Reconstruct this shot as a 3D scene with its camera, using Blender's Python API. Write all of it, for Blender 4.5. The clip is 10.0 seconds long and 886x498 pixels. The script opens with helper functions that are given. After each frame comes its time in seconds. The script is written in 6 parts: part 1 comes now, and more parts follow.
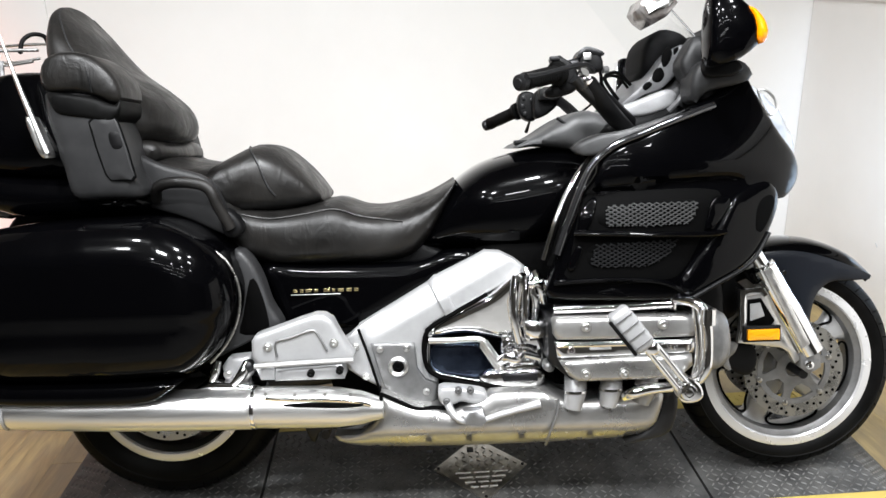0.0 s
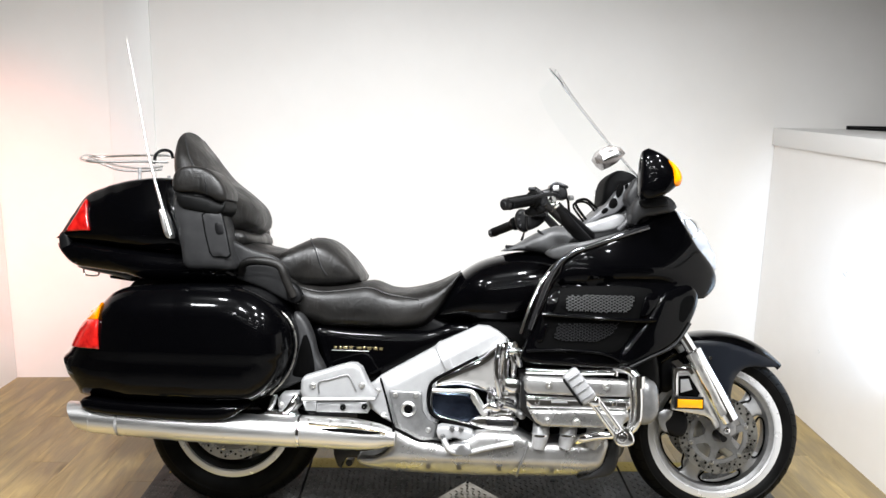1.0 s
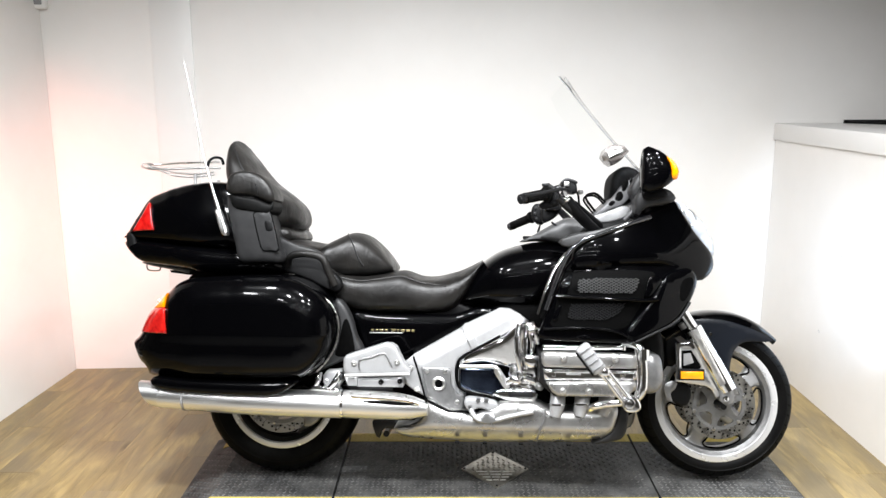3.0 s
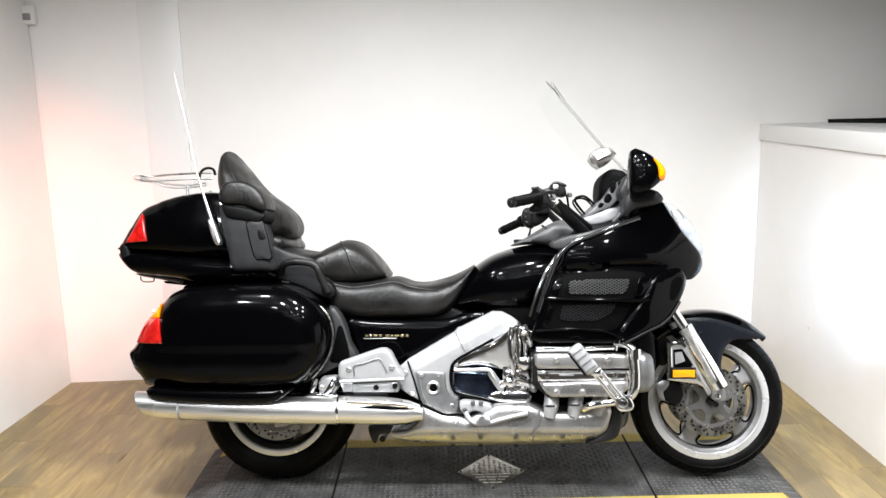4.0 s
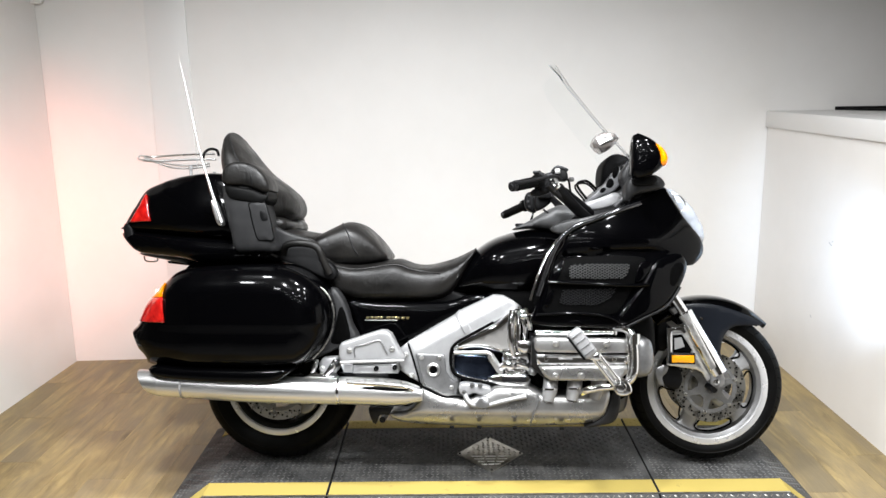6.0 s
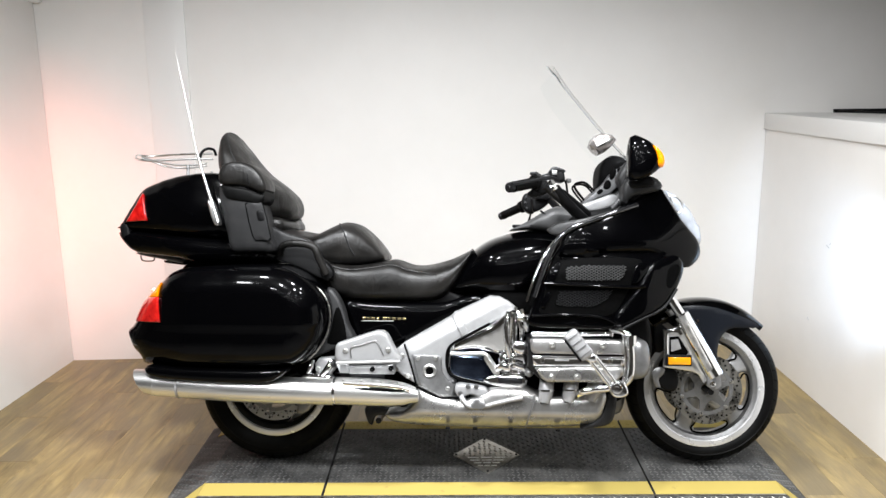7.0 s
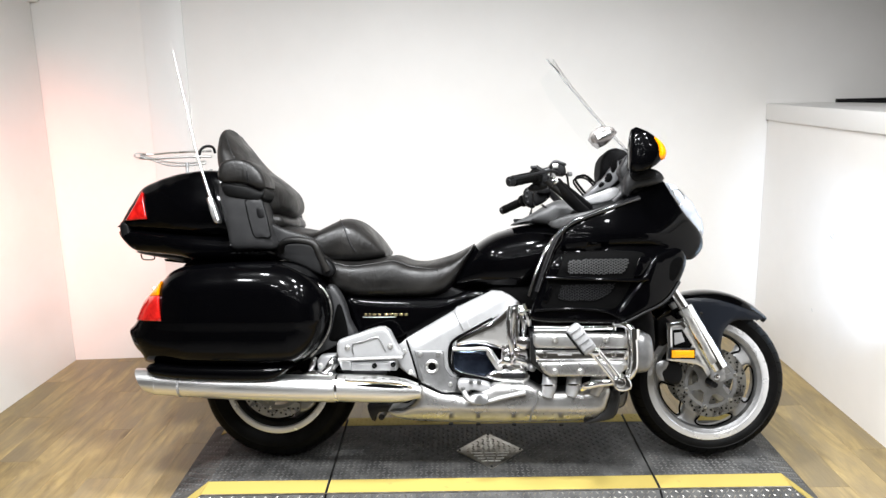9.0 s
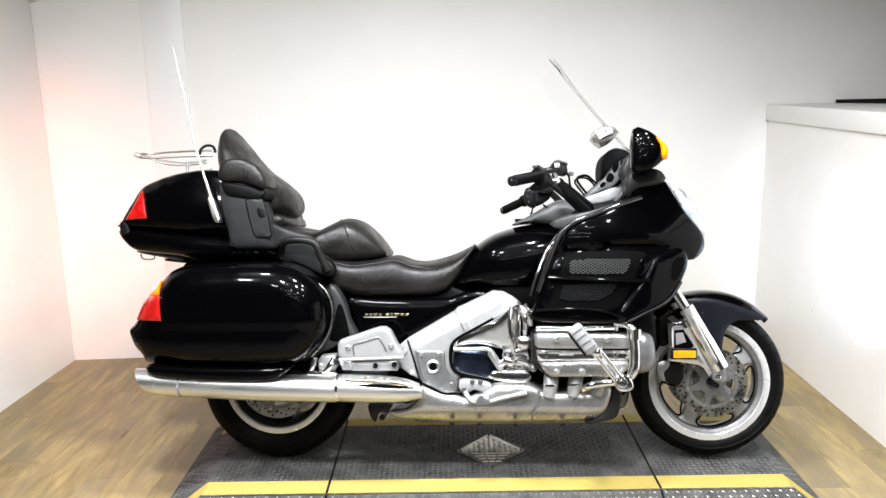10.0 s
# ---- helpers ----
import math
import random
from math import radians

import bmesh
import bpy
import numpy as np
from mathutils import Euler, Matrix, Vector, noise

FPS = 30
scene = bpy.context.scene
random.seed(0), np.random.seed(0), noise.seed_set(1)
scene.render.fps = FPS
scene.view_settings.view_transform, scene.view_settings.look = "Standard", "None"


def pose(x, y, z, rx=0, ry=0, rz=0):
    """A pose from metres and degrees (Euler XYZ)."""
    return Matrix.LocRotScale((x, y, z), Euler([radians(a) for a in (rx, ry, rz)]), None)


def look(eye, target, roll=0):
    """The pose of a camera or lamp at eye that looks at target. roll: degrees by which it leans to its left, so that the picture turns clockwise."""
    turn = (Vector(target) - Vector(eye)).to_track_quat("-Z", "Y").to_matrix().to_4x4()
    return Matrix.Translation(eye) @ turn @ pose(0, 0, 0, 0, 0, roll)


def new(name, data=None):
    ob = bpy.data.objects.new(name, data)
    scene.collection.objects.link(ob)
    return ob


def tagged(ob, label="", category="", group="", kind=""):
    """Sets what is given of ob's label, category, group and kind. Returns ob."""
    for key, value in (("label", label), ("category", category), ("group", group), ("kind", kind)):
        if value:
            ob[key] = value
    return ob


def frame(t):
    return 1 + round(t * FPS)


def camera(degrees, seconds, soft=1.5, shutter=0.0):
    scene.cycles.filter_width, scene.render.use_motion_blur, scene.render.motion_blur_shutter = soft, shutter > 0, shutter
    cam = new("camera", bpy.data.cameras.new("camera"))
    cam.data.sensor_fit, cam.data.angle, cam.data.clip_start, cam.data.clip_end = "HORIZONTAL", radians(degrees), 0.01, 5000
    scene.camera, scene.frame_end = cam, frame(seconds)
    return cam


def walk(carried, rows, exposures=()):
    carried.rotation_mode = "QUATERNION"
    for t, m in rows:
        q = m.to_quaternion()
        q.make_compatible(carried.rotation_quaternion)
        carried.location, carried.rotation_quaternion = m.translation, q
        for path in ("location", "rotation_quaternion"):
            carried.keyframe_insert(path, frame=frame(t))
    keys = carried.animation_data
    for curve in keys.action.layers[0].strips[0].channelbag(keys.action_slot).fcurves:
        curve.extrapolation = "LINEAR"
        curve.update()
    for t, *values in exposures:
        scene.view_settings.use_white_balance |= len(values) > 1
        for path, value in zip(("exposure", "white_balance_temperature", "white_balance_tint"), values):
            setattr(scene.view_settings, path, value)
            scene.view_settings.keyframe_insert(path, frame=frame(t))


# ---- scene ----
cam = camera(59.8, 10.0)
PATH = [
    (0, (0.642, -2.005, 1.335), (0.749, -0.12, 0.674), -1.6),
    (0.3, (0.693, -2.202, 1.352), (0.741, -0.284, 0.795), 2.0),
    (0.5, (0.717, -2.324, 1.4), (0.676, -0.396, 0.871), 2.3),
    (0.8, (0.733, -2.524, 1.444), (0.702, -0.575, 0.995), 1.2),
    (1, (0.684, -2.666, 1.452), (0.716, -0.706, 1.053), 1.2),
    (1.2, (0.625, -2.793, 1.48), (0.626, -0.835, 1.072), 0.5),
    (1.5, (0.614, -2.932, 1.49), (0.578, -0.973, 1.088), 0.2),
    (1.8, (0.633, -2.967, 1.482), (0.571, -1.013, 1.059), 0.6),
    (2, (0.646, -2.965, 1.49), (0.624, -1.009, 1.072), 0.6),
    (2.5, (0.662, -2.96, 1.486), (0.637, -1.003, 1.076), 0.4),
    (4, (0.667, -2.999, 1.476), (0.667, -1.036, 1.097), -1.3),
    (4.5, (0.681, -2.998, 1.475), (0.68, -1.04, 1.069), -0.9),
    (5, (0.687, -3.006, 1.473), (0.678, -1.05, 1.057), -0.8),
    (5.5, (0.688, -3.01, 1.471), (0.67, -1.054, 1.054), -0.9),
    (7, (0.699, -3.007, 1.47), (0.681, -1.051, 1.055), -0.5),
    (7.5, (0.71, -3.004, 1.473), (0.688, -1.046, 1.069), -1.2),
    (8, (0.707, -3.001, 1.473), (0.688, -1.045, 1.058), -1.2),
    (8.5, (0.7, -3.002, 1.466), (0.681, -1.044, 1.055), -1.1),
    (9, (0.703, -2.993, 1.467), (0.679, -1.04, 1.04), -1.2),
    (9.5, (0.704, -2.989, 1.471), (0.674, -1.034, 1.048), -1.2),
    (10, (0.69, -2.987, 1.462), (0.672, -1.033, 1.037), -1.1),
]
walk(cam, [(t, look(eye, target, roll)) for t, eye, target, roll in PATH],
     [(0.0, 0.2), (0.5, 0.25), (1.0, 0.35), (1.5, 0.42), (2.5, 0.45), (4.0, 0.38), (4.5, 0.32), (5.0, 0.25), (5.5, 0.2), (7.0, 0.15), (7.5, 0.2), (8.5, 0.32), (9.5, 0.38), (10.0, 0.42)])

# ---- light ----
world = bpy.data.worlds.new("world")
scene.world = world
world.use_nodes = True
world.node_tree.nodes["Background"].inputs[0].default_value = (0.9, 0.95, 1.0, 1)
world.node_tree.nodes["Background"].inputs[1].default_value = 0.02


def area_lamp(name, eye, target, w, d, watts, colour=(0.955, 0.975, 1.0)):
    data = bpy.data.lights.new(name, "AREA")
    data.shape, data.size, data.size_y, data.energy, data.color = "RECTANGLE", w, d, watts, colour
    ob = new(name, data)
    ob.matrix_world = look(eye, target)
    return ob


# recessed spots: one row washes the wall, the next shines on the motorcycle from ahead of it
for lx, ly, watts in ((-0.35, -0.95, 23), (0.7, -0.85, 33), (1.6, -0.95, 22)):
    lamp = area_lamp("ceiling_spot", (lx, ly, 2.55), (lx, ly + 0.35, 0), 0.17, 0.15, watts)
    lamp.data.spread = radians(150)
for lx, watts in ((-0.75, 13), (0.1, 20), (0.95, 20), (1.8, 13)):
    lamp = area_lamp("ceiling_spot", (lx, -1.75, 2.55), (lx, -0.95, 0), 0.19, 0.19, watts)
    lamp.data.spread = radians(140)
for lx in (-0.4, 0.45, 1.3, 2.15):
    lamp = area_lamp("ceiling_spot", (lx, -2.75, 2.55), (lx, -2.4, 0), 0.10, 0.10, 7)
# fluorescent tubes over the showroom behind
for ly in (-3.3, -4.1, -4.9):
    tube_lamp = area_lamp("ceiling_tube", (0.6, ly, 2.6), (0.6, ly + 0.1, 0), 2.4, 0.014, 8)
# unseen lamps added to tint the side walls red and blue; their source is unknown
red_glow = area_lamp("red_glow_lamp", (-1.12, -0.35, 0.96), (-1.50, 0.75, 0.80), 0.45, 0.06, 3.4, (1, 0.25, 0.15))
red_glow.data.spread = radians(68)
glow = area_lamp("blue_glow_lamp", (2.27, -0.35, 0.72), (2.52, 0.10, 0.67), 0.08, 0.08, 2.8, (0.52, 0.72, 1.0))
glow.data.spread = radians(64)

# ---- materials ----
def material(name, colour=(0.5, 0.5, 0.5), rough=0.5, metal=0.0, **more):
    m = bpy.data.materials.new(name)
    m.use_nodes = True
    b = m.node_tree.nodes["Principled BSDF"]
    b.inputs["Base Color"].default_value = (*colour, 1)
    b.inputs["Roughness"].default_value = rough
    b.inputs["Metallic"].default_value = metal
    for key, value in more.items():
        b.inputs[key.replace("_", " ")].default_value = value
    return m


def node(m, kind, **values):
    n = m.node_tree.nodes.new(kind)
    for key, value in values.items():
        n.inputs[key.replace("_", " ")].default_value = value
    return n


def link(m, a, b):
    m.node_tree.links.new(a, b)


def coords(m, scale=(1, 1, 1)):
    tex = m.node_tree.nodes.new("ShaderNodeTexCoord")
    mp = m.node_tree.nodes.new("ShaderNodeMapping")
    mp.inputs["Scale"].default_value = scale
    link(m, tex.outputs["Object"], mp.inputs["Vector"])
    return mp.outputs["Vector"]


def mottle(m, lo, hi, scale=6.0, detail=6.0, socket="Base Color", stretch=(1, 1, 1), low=0.35, high=0.65):
    """Noise between two values or colours on one input of the surface."""
    n = node(m, "ShaderNodeTexNoise", Scale=scale, Detail=detail, Roughness=0.6)
    link(m, coords(m, stretch), n.inputs["Vector"])
    r = m.node_tree.nodes.new("ShaderNodeValToRGB")
    r.color_ramp.elements[0].position, r.color_ramp.elements[1].position = low, high
    for e, c in zip(r.color_ramp.elements, (lo, hi)):
        e.color = (*c, 1) if isinstance(c, tuple) else (c, c, c, 1)
    link(m, n.outputs["Fac"], r.inputs["Fac"])
    link(m, r.outputs["Color"], m.node_tree.nodes["Principled BSDF"].inputs[socket])
    return r


def relief(m, scale, strength, distance=0.002, kind="ShaderNodeTexNoise", stretch=(1, 1, 1)):
    n = node(m, kind, Scale=scale)
    link(m, coords(m, stretch), n.inputs["Vector"])
    b = node(m, "ShaderNodeBump", Strength=strength, Distance=distance)
    link(m, n.outputs["Distance" if kind.endswith("Voronoi") else "Fac"], b.inputs["Height"])
    link(m, b.outputs["Normal"], m.node_tree.nodes["Principled BSDF"].inputs["Normal"])


GLOSS = material("black_gloss_paint", (0.0006, 0.0006, 0.0008), 0.22, Specular_IOR_Level=0.02, Coat_Weight=1.0, Coat_IOR=1.2)
mottle(GLOSS, 0.02, 0.055, 3.0, socket="Coat Roughness")
PLASTIC = material("black_matte_plastic", (0.003, 0.003, 0.0033), 0.48, Specular_IOR_Level=0.15)
relief(PLASTIC, 900, 0.25, 0.0006)
GREY = material("dark_grey_plastic", (0.015, 0.015, 0.016), 0.46, Specular_IOR_Level=0.3)
mottle(GREY, (0.011, 0.011, 0.0115), (0.018, 0.018, 0.0185), 20)
relief(GREY, 1100, 0.3, 0.0006)
SHELTER = material("mid_grey_plastic", (0.06, 0.06, 0.061), 0.4, Specular_IOR_Level=0.4)
mottle(SHELTER, (0.048, 0.048, 0.0485), (0.072, 0.072, 0.073), 12)
relief(SHELTER, 1100, 0.3, 0.0006)
STRUT = material("moulded_grey_plastic", (0.025, 0.025, 0.026), 0.42, Specular_IOR_Level=0.35)
mottle(STRUT, (0.018, 0.018, 0.0185), (0.030, 0.030, 0.031), 12)
relief(STRUT, 1100, 0.3, 0.0006)
LEATHER = material("black_vinyl", (0.006, 0.0055, 0.005), 0.36, Specular_IOR_Level=0.34)
mottle(LEATHER, (0.0030, 0.0028, 0.0026), (0.0125, 0.0115, 0.0106), 9, 8)
mottle(LEATHER, 0.28, 0.52, 11, socket="Roughness")
relief(LEATHER, 420, 0.18, 0.0006, "ShaderNodeTexVoronoi")
# soft wrinkles of the stretched cover under the fine grain
wrinkle = node(LEATHER, "ShaderNodeTexNoise", Scale=17.0, Detail=3.0, Distortion=1.2)
link(LEATHER, coords(LEATHER, (1.6, 1, 0.8)), wrinkle.inputs["Vector"])
wrinkles = node(LEATHER, "ShaderNodeBump", Strength=0.45, Distance=0.006)
link(LEATHER, wrinkle.outputs["Fac"], wrinkles.inputs["Height"])
for bump in [n for n in LEATHER.node_tree.nodes if n.type == "BUMP" and n != wrinkles]:
    link(LEATHER, wrinkles.outputs["Normal"], bump.inputs["Normal"])
CHROME = material("chrome", (0.88, 0.88, 0.88), 0.06, 1.0)
mottle(CHROME, 0.03, 0.12, 9, socket="Roughness")
BRUSHED = material("satin_chrome", (0.78, 0.775, 0.76), 0.28, 1.0)
mottle(BRUSHED, 0.26, 0.42, 8, socket="Roughness", stretch=(0.3, 4, 4))
SILVER = material("silver_paint", (0.60, 0.60, 0.61), 0.40, 0.35)
mottle(SILVER, (0.335, 0.335, 0.337), (0.37, 0.37, 0.372), 30)
relief(SILVER, 1500, 0.06, 0.0003)
COVER = material("satin_cover_metal", (0.30, 0.295, 0.285), 0.30, 0.85)
mottle(COVER, (0.36, 0.355, 0.345), (0.46, 0.455, 0.445), 14)
mottle(COVER, 0.24, 0.40, 9, socket="Roughness")
relief(COVER, 500, 0.08, 0.0004)
CAST = material("cast_aluminium", (0.42, 0.42, 0.42), 0.42, 0.8)
mottle(CAST, (0.20, 0.20, 0.20), (0.27, 0.27, 0.27), 25)
relief(CAST, 260, 0.25, 0.0008)
DARKMETAL = material("dark_metal", (0.016, 0.016, 0.017), 0.4, 0.6)
RUBBER = material("tyre_rubber", (0.005, 0.005, 0.005), 0.5, Specular_IOR_Level=0.08)
mottle(RUBBER, (0.0012, 0.0012, 0.0012), (0.0035, 0.0035, 0.0034), 18)
STEEL = material("disc_steel", (0.44, 0.43, 0.40), 0.28, 1.0)
mottle(STEEL, 0.2, 0.4, 40, socket="Roughness")
RED = material("red_lens", (0.42, 0.006, 0.005), 0.14, Coat_Weight=1.0)
mottle(RED, (0.28, 0.003, 0.003), (0.52, 0.012, 0.008), 40, 3)
relief(RED, 140, 0.25, 0.001, "ShaderNodeTexVoronoi")
AMBER = material("amber_lens", (0.85, 0.24, 0.0), 0.12, Coat_Weight=1.0)
YELLOWLENS = material("yellow_reflector", (0.80, 0.33, 0.008), 0.15, Coat_Weight=1.0)
CLEAR = material("clear_lens", (0.42, 0.45, 0.50), 0.06, Coat_Weight=1.0)
MACHINED = material("machined_rim_metal", (0.62, 0.62, 0.625), 0.3, 0.5)
mottle(MACHINED, 0.22, 0.3, 5, socket="Roughness")
# black plastic; the blue sheen it reflects is mixed into the base colour
SATIN = material("satin_black_plastic_blue_sheen", (0.005, 0.0065, 0.010), 0.34, Specular_IOR_Level=0.3)
relief(SATIN, 900, 0.1, 0.0003)
DARKCHROME = material("dark_chrome", (0.10, 0.10, 0.105), 0.14, 0.9)
mottle(DARKCHROME, 0.08, 0.22, 20, socket="Roughness")
MIRROR = material("mirror_glass", (0.85, 0.85, 0.86), 0.02, 1.0)
GOLD = material("gold_badge", (0.74, 0.60, 0.32), 0.25, 1.0)
# mirror-like panel: cloudy navy reflections are painted in by the noise
BLUEREFLECT = material("dark_chrome_painted_reflection", (0.04, 0.055, 0.09), 0.08, 0.9)
mottle(BLUEREFLECT, (0.012, 0.016, 0.03), (0.10, 0.13, 0.19), 9, 3, low=0.42, high=0.75)
SCREEN = material("windshield_acrylic", (0.97, 0.98, 0.98), 0.02, Transmission_Weight=1.0, IOR=1.04)
WALL = material("white_wall_paint", (0.78, 0.77, 0.75), 0.6)
mottle(WALL, (0.79, 0.769, 0.738), (0.84, 0.819, 0.79), 1.3, 8)
relief(WALL, 160, 0.12, 0.0008)
TRIM = material("white_trim_paint", (0.8, 0.79, 0.77), 0.4)
DARKROOM = material("brown_showroom_wall", (0.11, 0.10, 0.09), 0.7)
mottle(DARKROOM, (0.085, 0.078, 0.068), (0.14, 0.13, 0.112), 1.5)
CEIL = material("ceiling_paint", (0.18, 0.175, 0.17), 0.8)
GREYFLOOR = material("grey_reflection_floor", (0.21, 0.205, 0.195), 0.5)
mottle(GREYFLOOR, (0.185, 0.180, 0.170), (0.245, 0.238, 0.225), 2.5)
WOOD = material("vinyl_plank", (0.3, 0.22, 0.14), 0.42)
info = WOOD.node_tree.nodes.new("ShaderNodeObjectInfo")
offset = node(WOOD, "ShaderNodeVectorMath")
offset.operation = "MULTIPLY_ADD"
link(WOOD, info.outputs["Random"], offset.inputs[0])
offset.inputs[1].default_value = (9.0, 31.0, 5.0)
link(WOOD, coords(WOOD, (6.5, 1.1, 1)), offset.inputs[2])
grain = node(WOOD, "ShaderNodeTexNoise", Scale=1.9, Detail=6.0, Roughness=0.62, Distortion=1.4)
link(WOOD, offset.outputs["Vector"], grain.inputs["Vector"])
tones = WOOD.node_tree.nodes.new("ShaderNodeValToRGB")
tones.color_ramp.elements[0].position, tones.color_ramp.elements[1].position = 0.32, 0.68
tones.color_ramp.elements[0].color, tones.color_ramp.elements[1].color = (0.165, 0.118, 0.050, 1), (0.42, 0.308, 0.128, 1)
link(WOOD, grain.outputs["Fac"], tones.inputs["Fac"])
# broad grey weathered patches over the tan grain
patch_at = node(WOOD, "ShaderNodeVectorMath")
patch_at.operation = "MULTIPLY_ADD"
link(WOOD, info.outputs["Random"], patch_at.inputs[0])
patch_at.inputs[1].default_value = (17.0, 13.0, 3.0)
link(WOOD, coords(WOOD, (5, 1.6, 1)), patch_at.inputs[2])
patches = node(WOOD, "ShaderNodeTexNoise", Scale=1.5, Detail=4.0, Roughness=0.55)
link(WOOD, patch_at.outputs["Vector"], patches.inputs["Vector"])
cut = WOOD.node_tree.nodes.new("ShaderNodeValToRGB")
cut.color_ramp.elements[0].position, cut.color_ramp.elements[1].position = 0.42, 0.62
link(WOOD, patches.outputs["Fac"], cut.inputs["Fac"])
weather = WOOD.node_tree.nodes.new("ShaderNodeMixRGB")
weather.inputs["Color2"].default_value = (0.21, 0.160, 0.084, 1)
link(WOOD, cut.outputs["Color"], weather.inputs["Fac"])
link(WOOD, tones.outputs["Color"], weather.inputs["Color1"])
# fine fibres
fibres = node(WOOD, "ShaderNodeTexNoise", Scale=1.0, Detail=5.0, Roughness=0.7)
link(WOOD, coords(WOOD, (120, 7, 1)), fibres.inputs["Vector"])
fibre_tone = node(WOOD, "ShaderNodeMapRange")
fibre_tone.inputs["From Min"].default_value, fibre_tone.inputs["From Max"].default_value = 0.3, 0.7
fibre_tone.inputs["To Min"].default_value, fibre_tone.inputs["To Max"].default_value = 0.88, 1.12
link(WOOD, fibres.outputs["Fac"], fibre_tone.inputs["Value"])
fibred = WOOD.node_tree.nodes.new("ShaderNodeMixRGB")
fibred.blend_type = "MULTIPLY"
fibred.inputs["Fac"].default_value = 1.0
link(WOOD, weather.outputs["Color"], fibred.inputs["Color1"])
link(WOOD, fibre_tone.outputs["Result"], fibred.inputs["Color2"])
# small dark knots
knots = node(WOOD, "ShaderNodeTexVoronoi", Scale=1.0)
link(WOOD, patch_at.outputs["Vector"], knots.inputs["Vector"])
knot_cut = WOOD.node_tree.nodes.new("ShaderNodeValToRGB")
knot_cut.color_ramp.elements[0].position, knot_cut.color_ramp.elements[1].position = 0.03, 0.11
knot_cut.color_ramp.elements[0].color = (0.45, 0.42, 0.38, 1)
link(WOOD, knots.outputs["Distance"], knot_cut.inputs["Fac"])
knotted = WOOD.node_tree.nodes.new("ShaderNodeMixRGB")
knotted.blend_type = "MULTIPLY"
knotted.inputs["Fac"].default_value = 1.0
link(WOOD, fibred.outputs["Color"], knotted.inputs["Color1"])
link(WOOD, knot_cut.outputs["Color"], knotted.inputs["Color2"])
shade = node(WOOD, "ShaderNodeHueSaturation")
spread = node(WOOD, "ShaderNodeMapRange")
spread.inputs["To Min"].default_value, spread.inputs["To Max"].default_value = 0.82, 1.18
link(WOOD, info.outputs["Random"], spread.inputs["Value"])
link(WOOD, spread.outputs["Result"], shade.inputs["Value"])
link(WOOD, knotted.outputs["Color"], shade.inputs["Color"])
link(WOOD, shade.outputs["Color"], WOOD.node_tree.nodes["Principled BSDF"].inputs["Base Color"])
DECK = material("black_deck_plate", (0.03, 0.03, 0.031), 0.65, Specular_IOR_Level=0.2)
mottle(DECK, (0.027, 0.027, 0.0275), (0.105, 0.104, 0.100), 11.0, 12, low=0.3, high=0.72)
relief(DECK, 60, 0.4, 0.002)
PLATE = material("diamond_plate_steel", (0.42, 0.41, 0.39), 0.35, 0.9)
mottle(PLATE, (0.20, 0.19, 0.165), (0.46, 0.44, 0.40), 18, 10)
YELLOW = material("yellow_safety_paint", (0.72, 0.48, 0.02), 0.7, Specular_IOR_Level=0.15)
mottle(YELLOW, (0.16, 0.125, 0.055), (0.40, 0.31, 0.085), 14, 12, low=0.22, high=0.36)
# lug colour is raised to carry the specular glints on the tread
TREAD = material("glint_toned_tread_lug", (0.04, 0.04, 0.04), 0.5, Specular_IOR_Level=0.35)
mottle(TREAD, (0.05, 0.05, 0.05), (0.17, 0.167, 0.16), 6, 10)
# near-black for joints; it also paints the shade inside gaps and hollows
JOINT = material("dark_joint_and_hollow_shade", (0.0008, 0.0008, 0.0008), 0.7, Specular_IOR_Level=0.04)

# ---- shaping helpers ----
from mathutils.geometry import delaunay_2d_cdt


def finish(bm, angle=38):
    bmesh.ops.remove_doubles(bm, verts=bm.verts, dist=1e-5)
    bmesh.ops.recalc_face_normals(bm, faces=bm.faces)
    for f in bm.faces:
        f.smooth = True
    for e in bm.edges:
        if len(e.link_faces) == 2 and e.calc_face_angle(0) > radians(angle):
            e.smooth = False
    return bm


def part(name, bm, mat, parent=None, label="", angle=38, both=False, kind=""):
    """Links a bmesh as one mesh object under a thing or a part; both: with its mirror image across the bike's middle plane."""
    finish(bm, angle)
    me = bpy.data.meshes.new(name)
    bm.to_mesh(me)
    me.materials.append(mat)
    ob = new(name, me)
    ob.parent = parent
    tagged(ob, label, kind=kind)
    if both:
        bmesh.ops.scale(bm, vec=(1, -1, 1), verts=bm.verts)
        bmesh.ops.reverse_faces(bm, faces=bm.faces)
        me2 = bpy.data.meshes.new(name)
        bm.to_mesh(me2)
        me2.materials.append(mat)
        other = new(name, me2)
        other.parent = parent
        tagged(other, label)
    bm.free()
    return ob


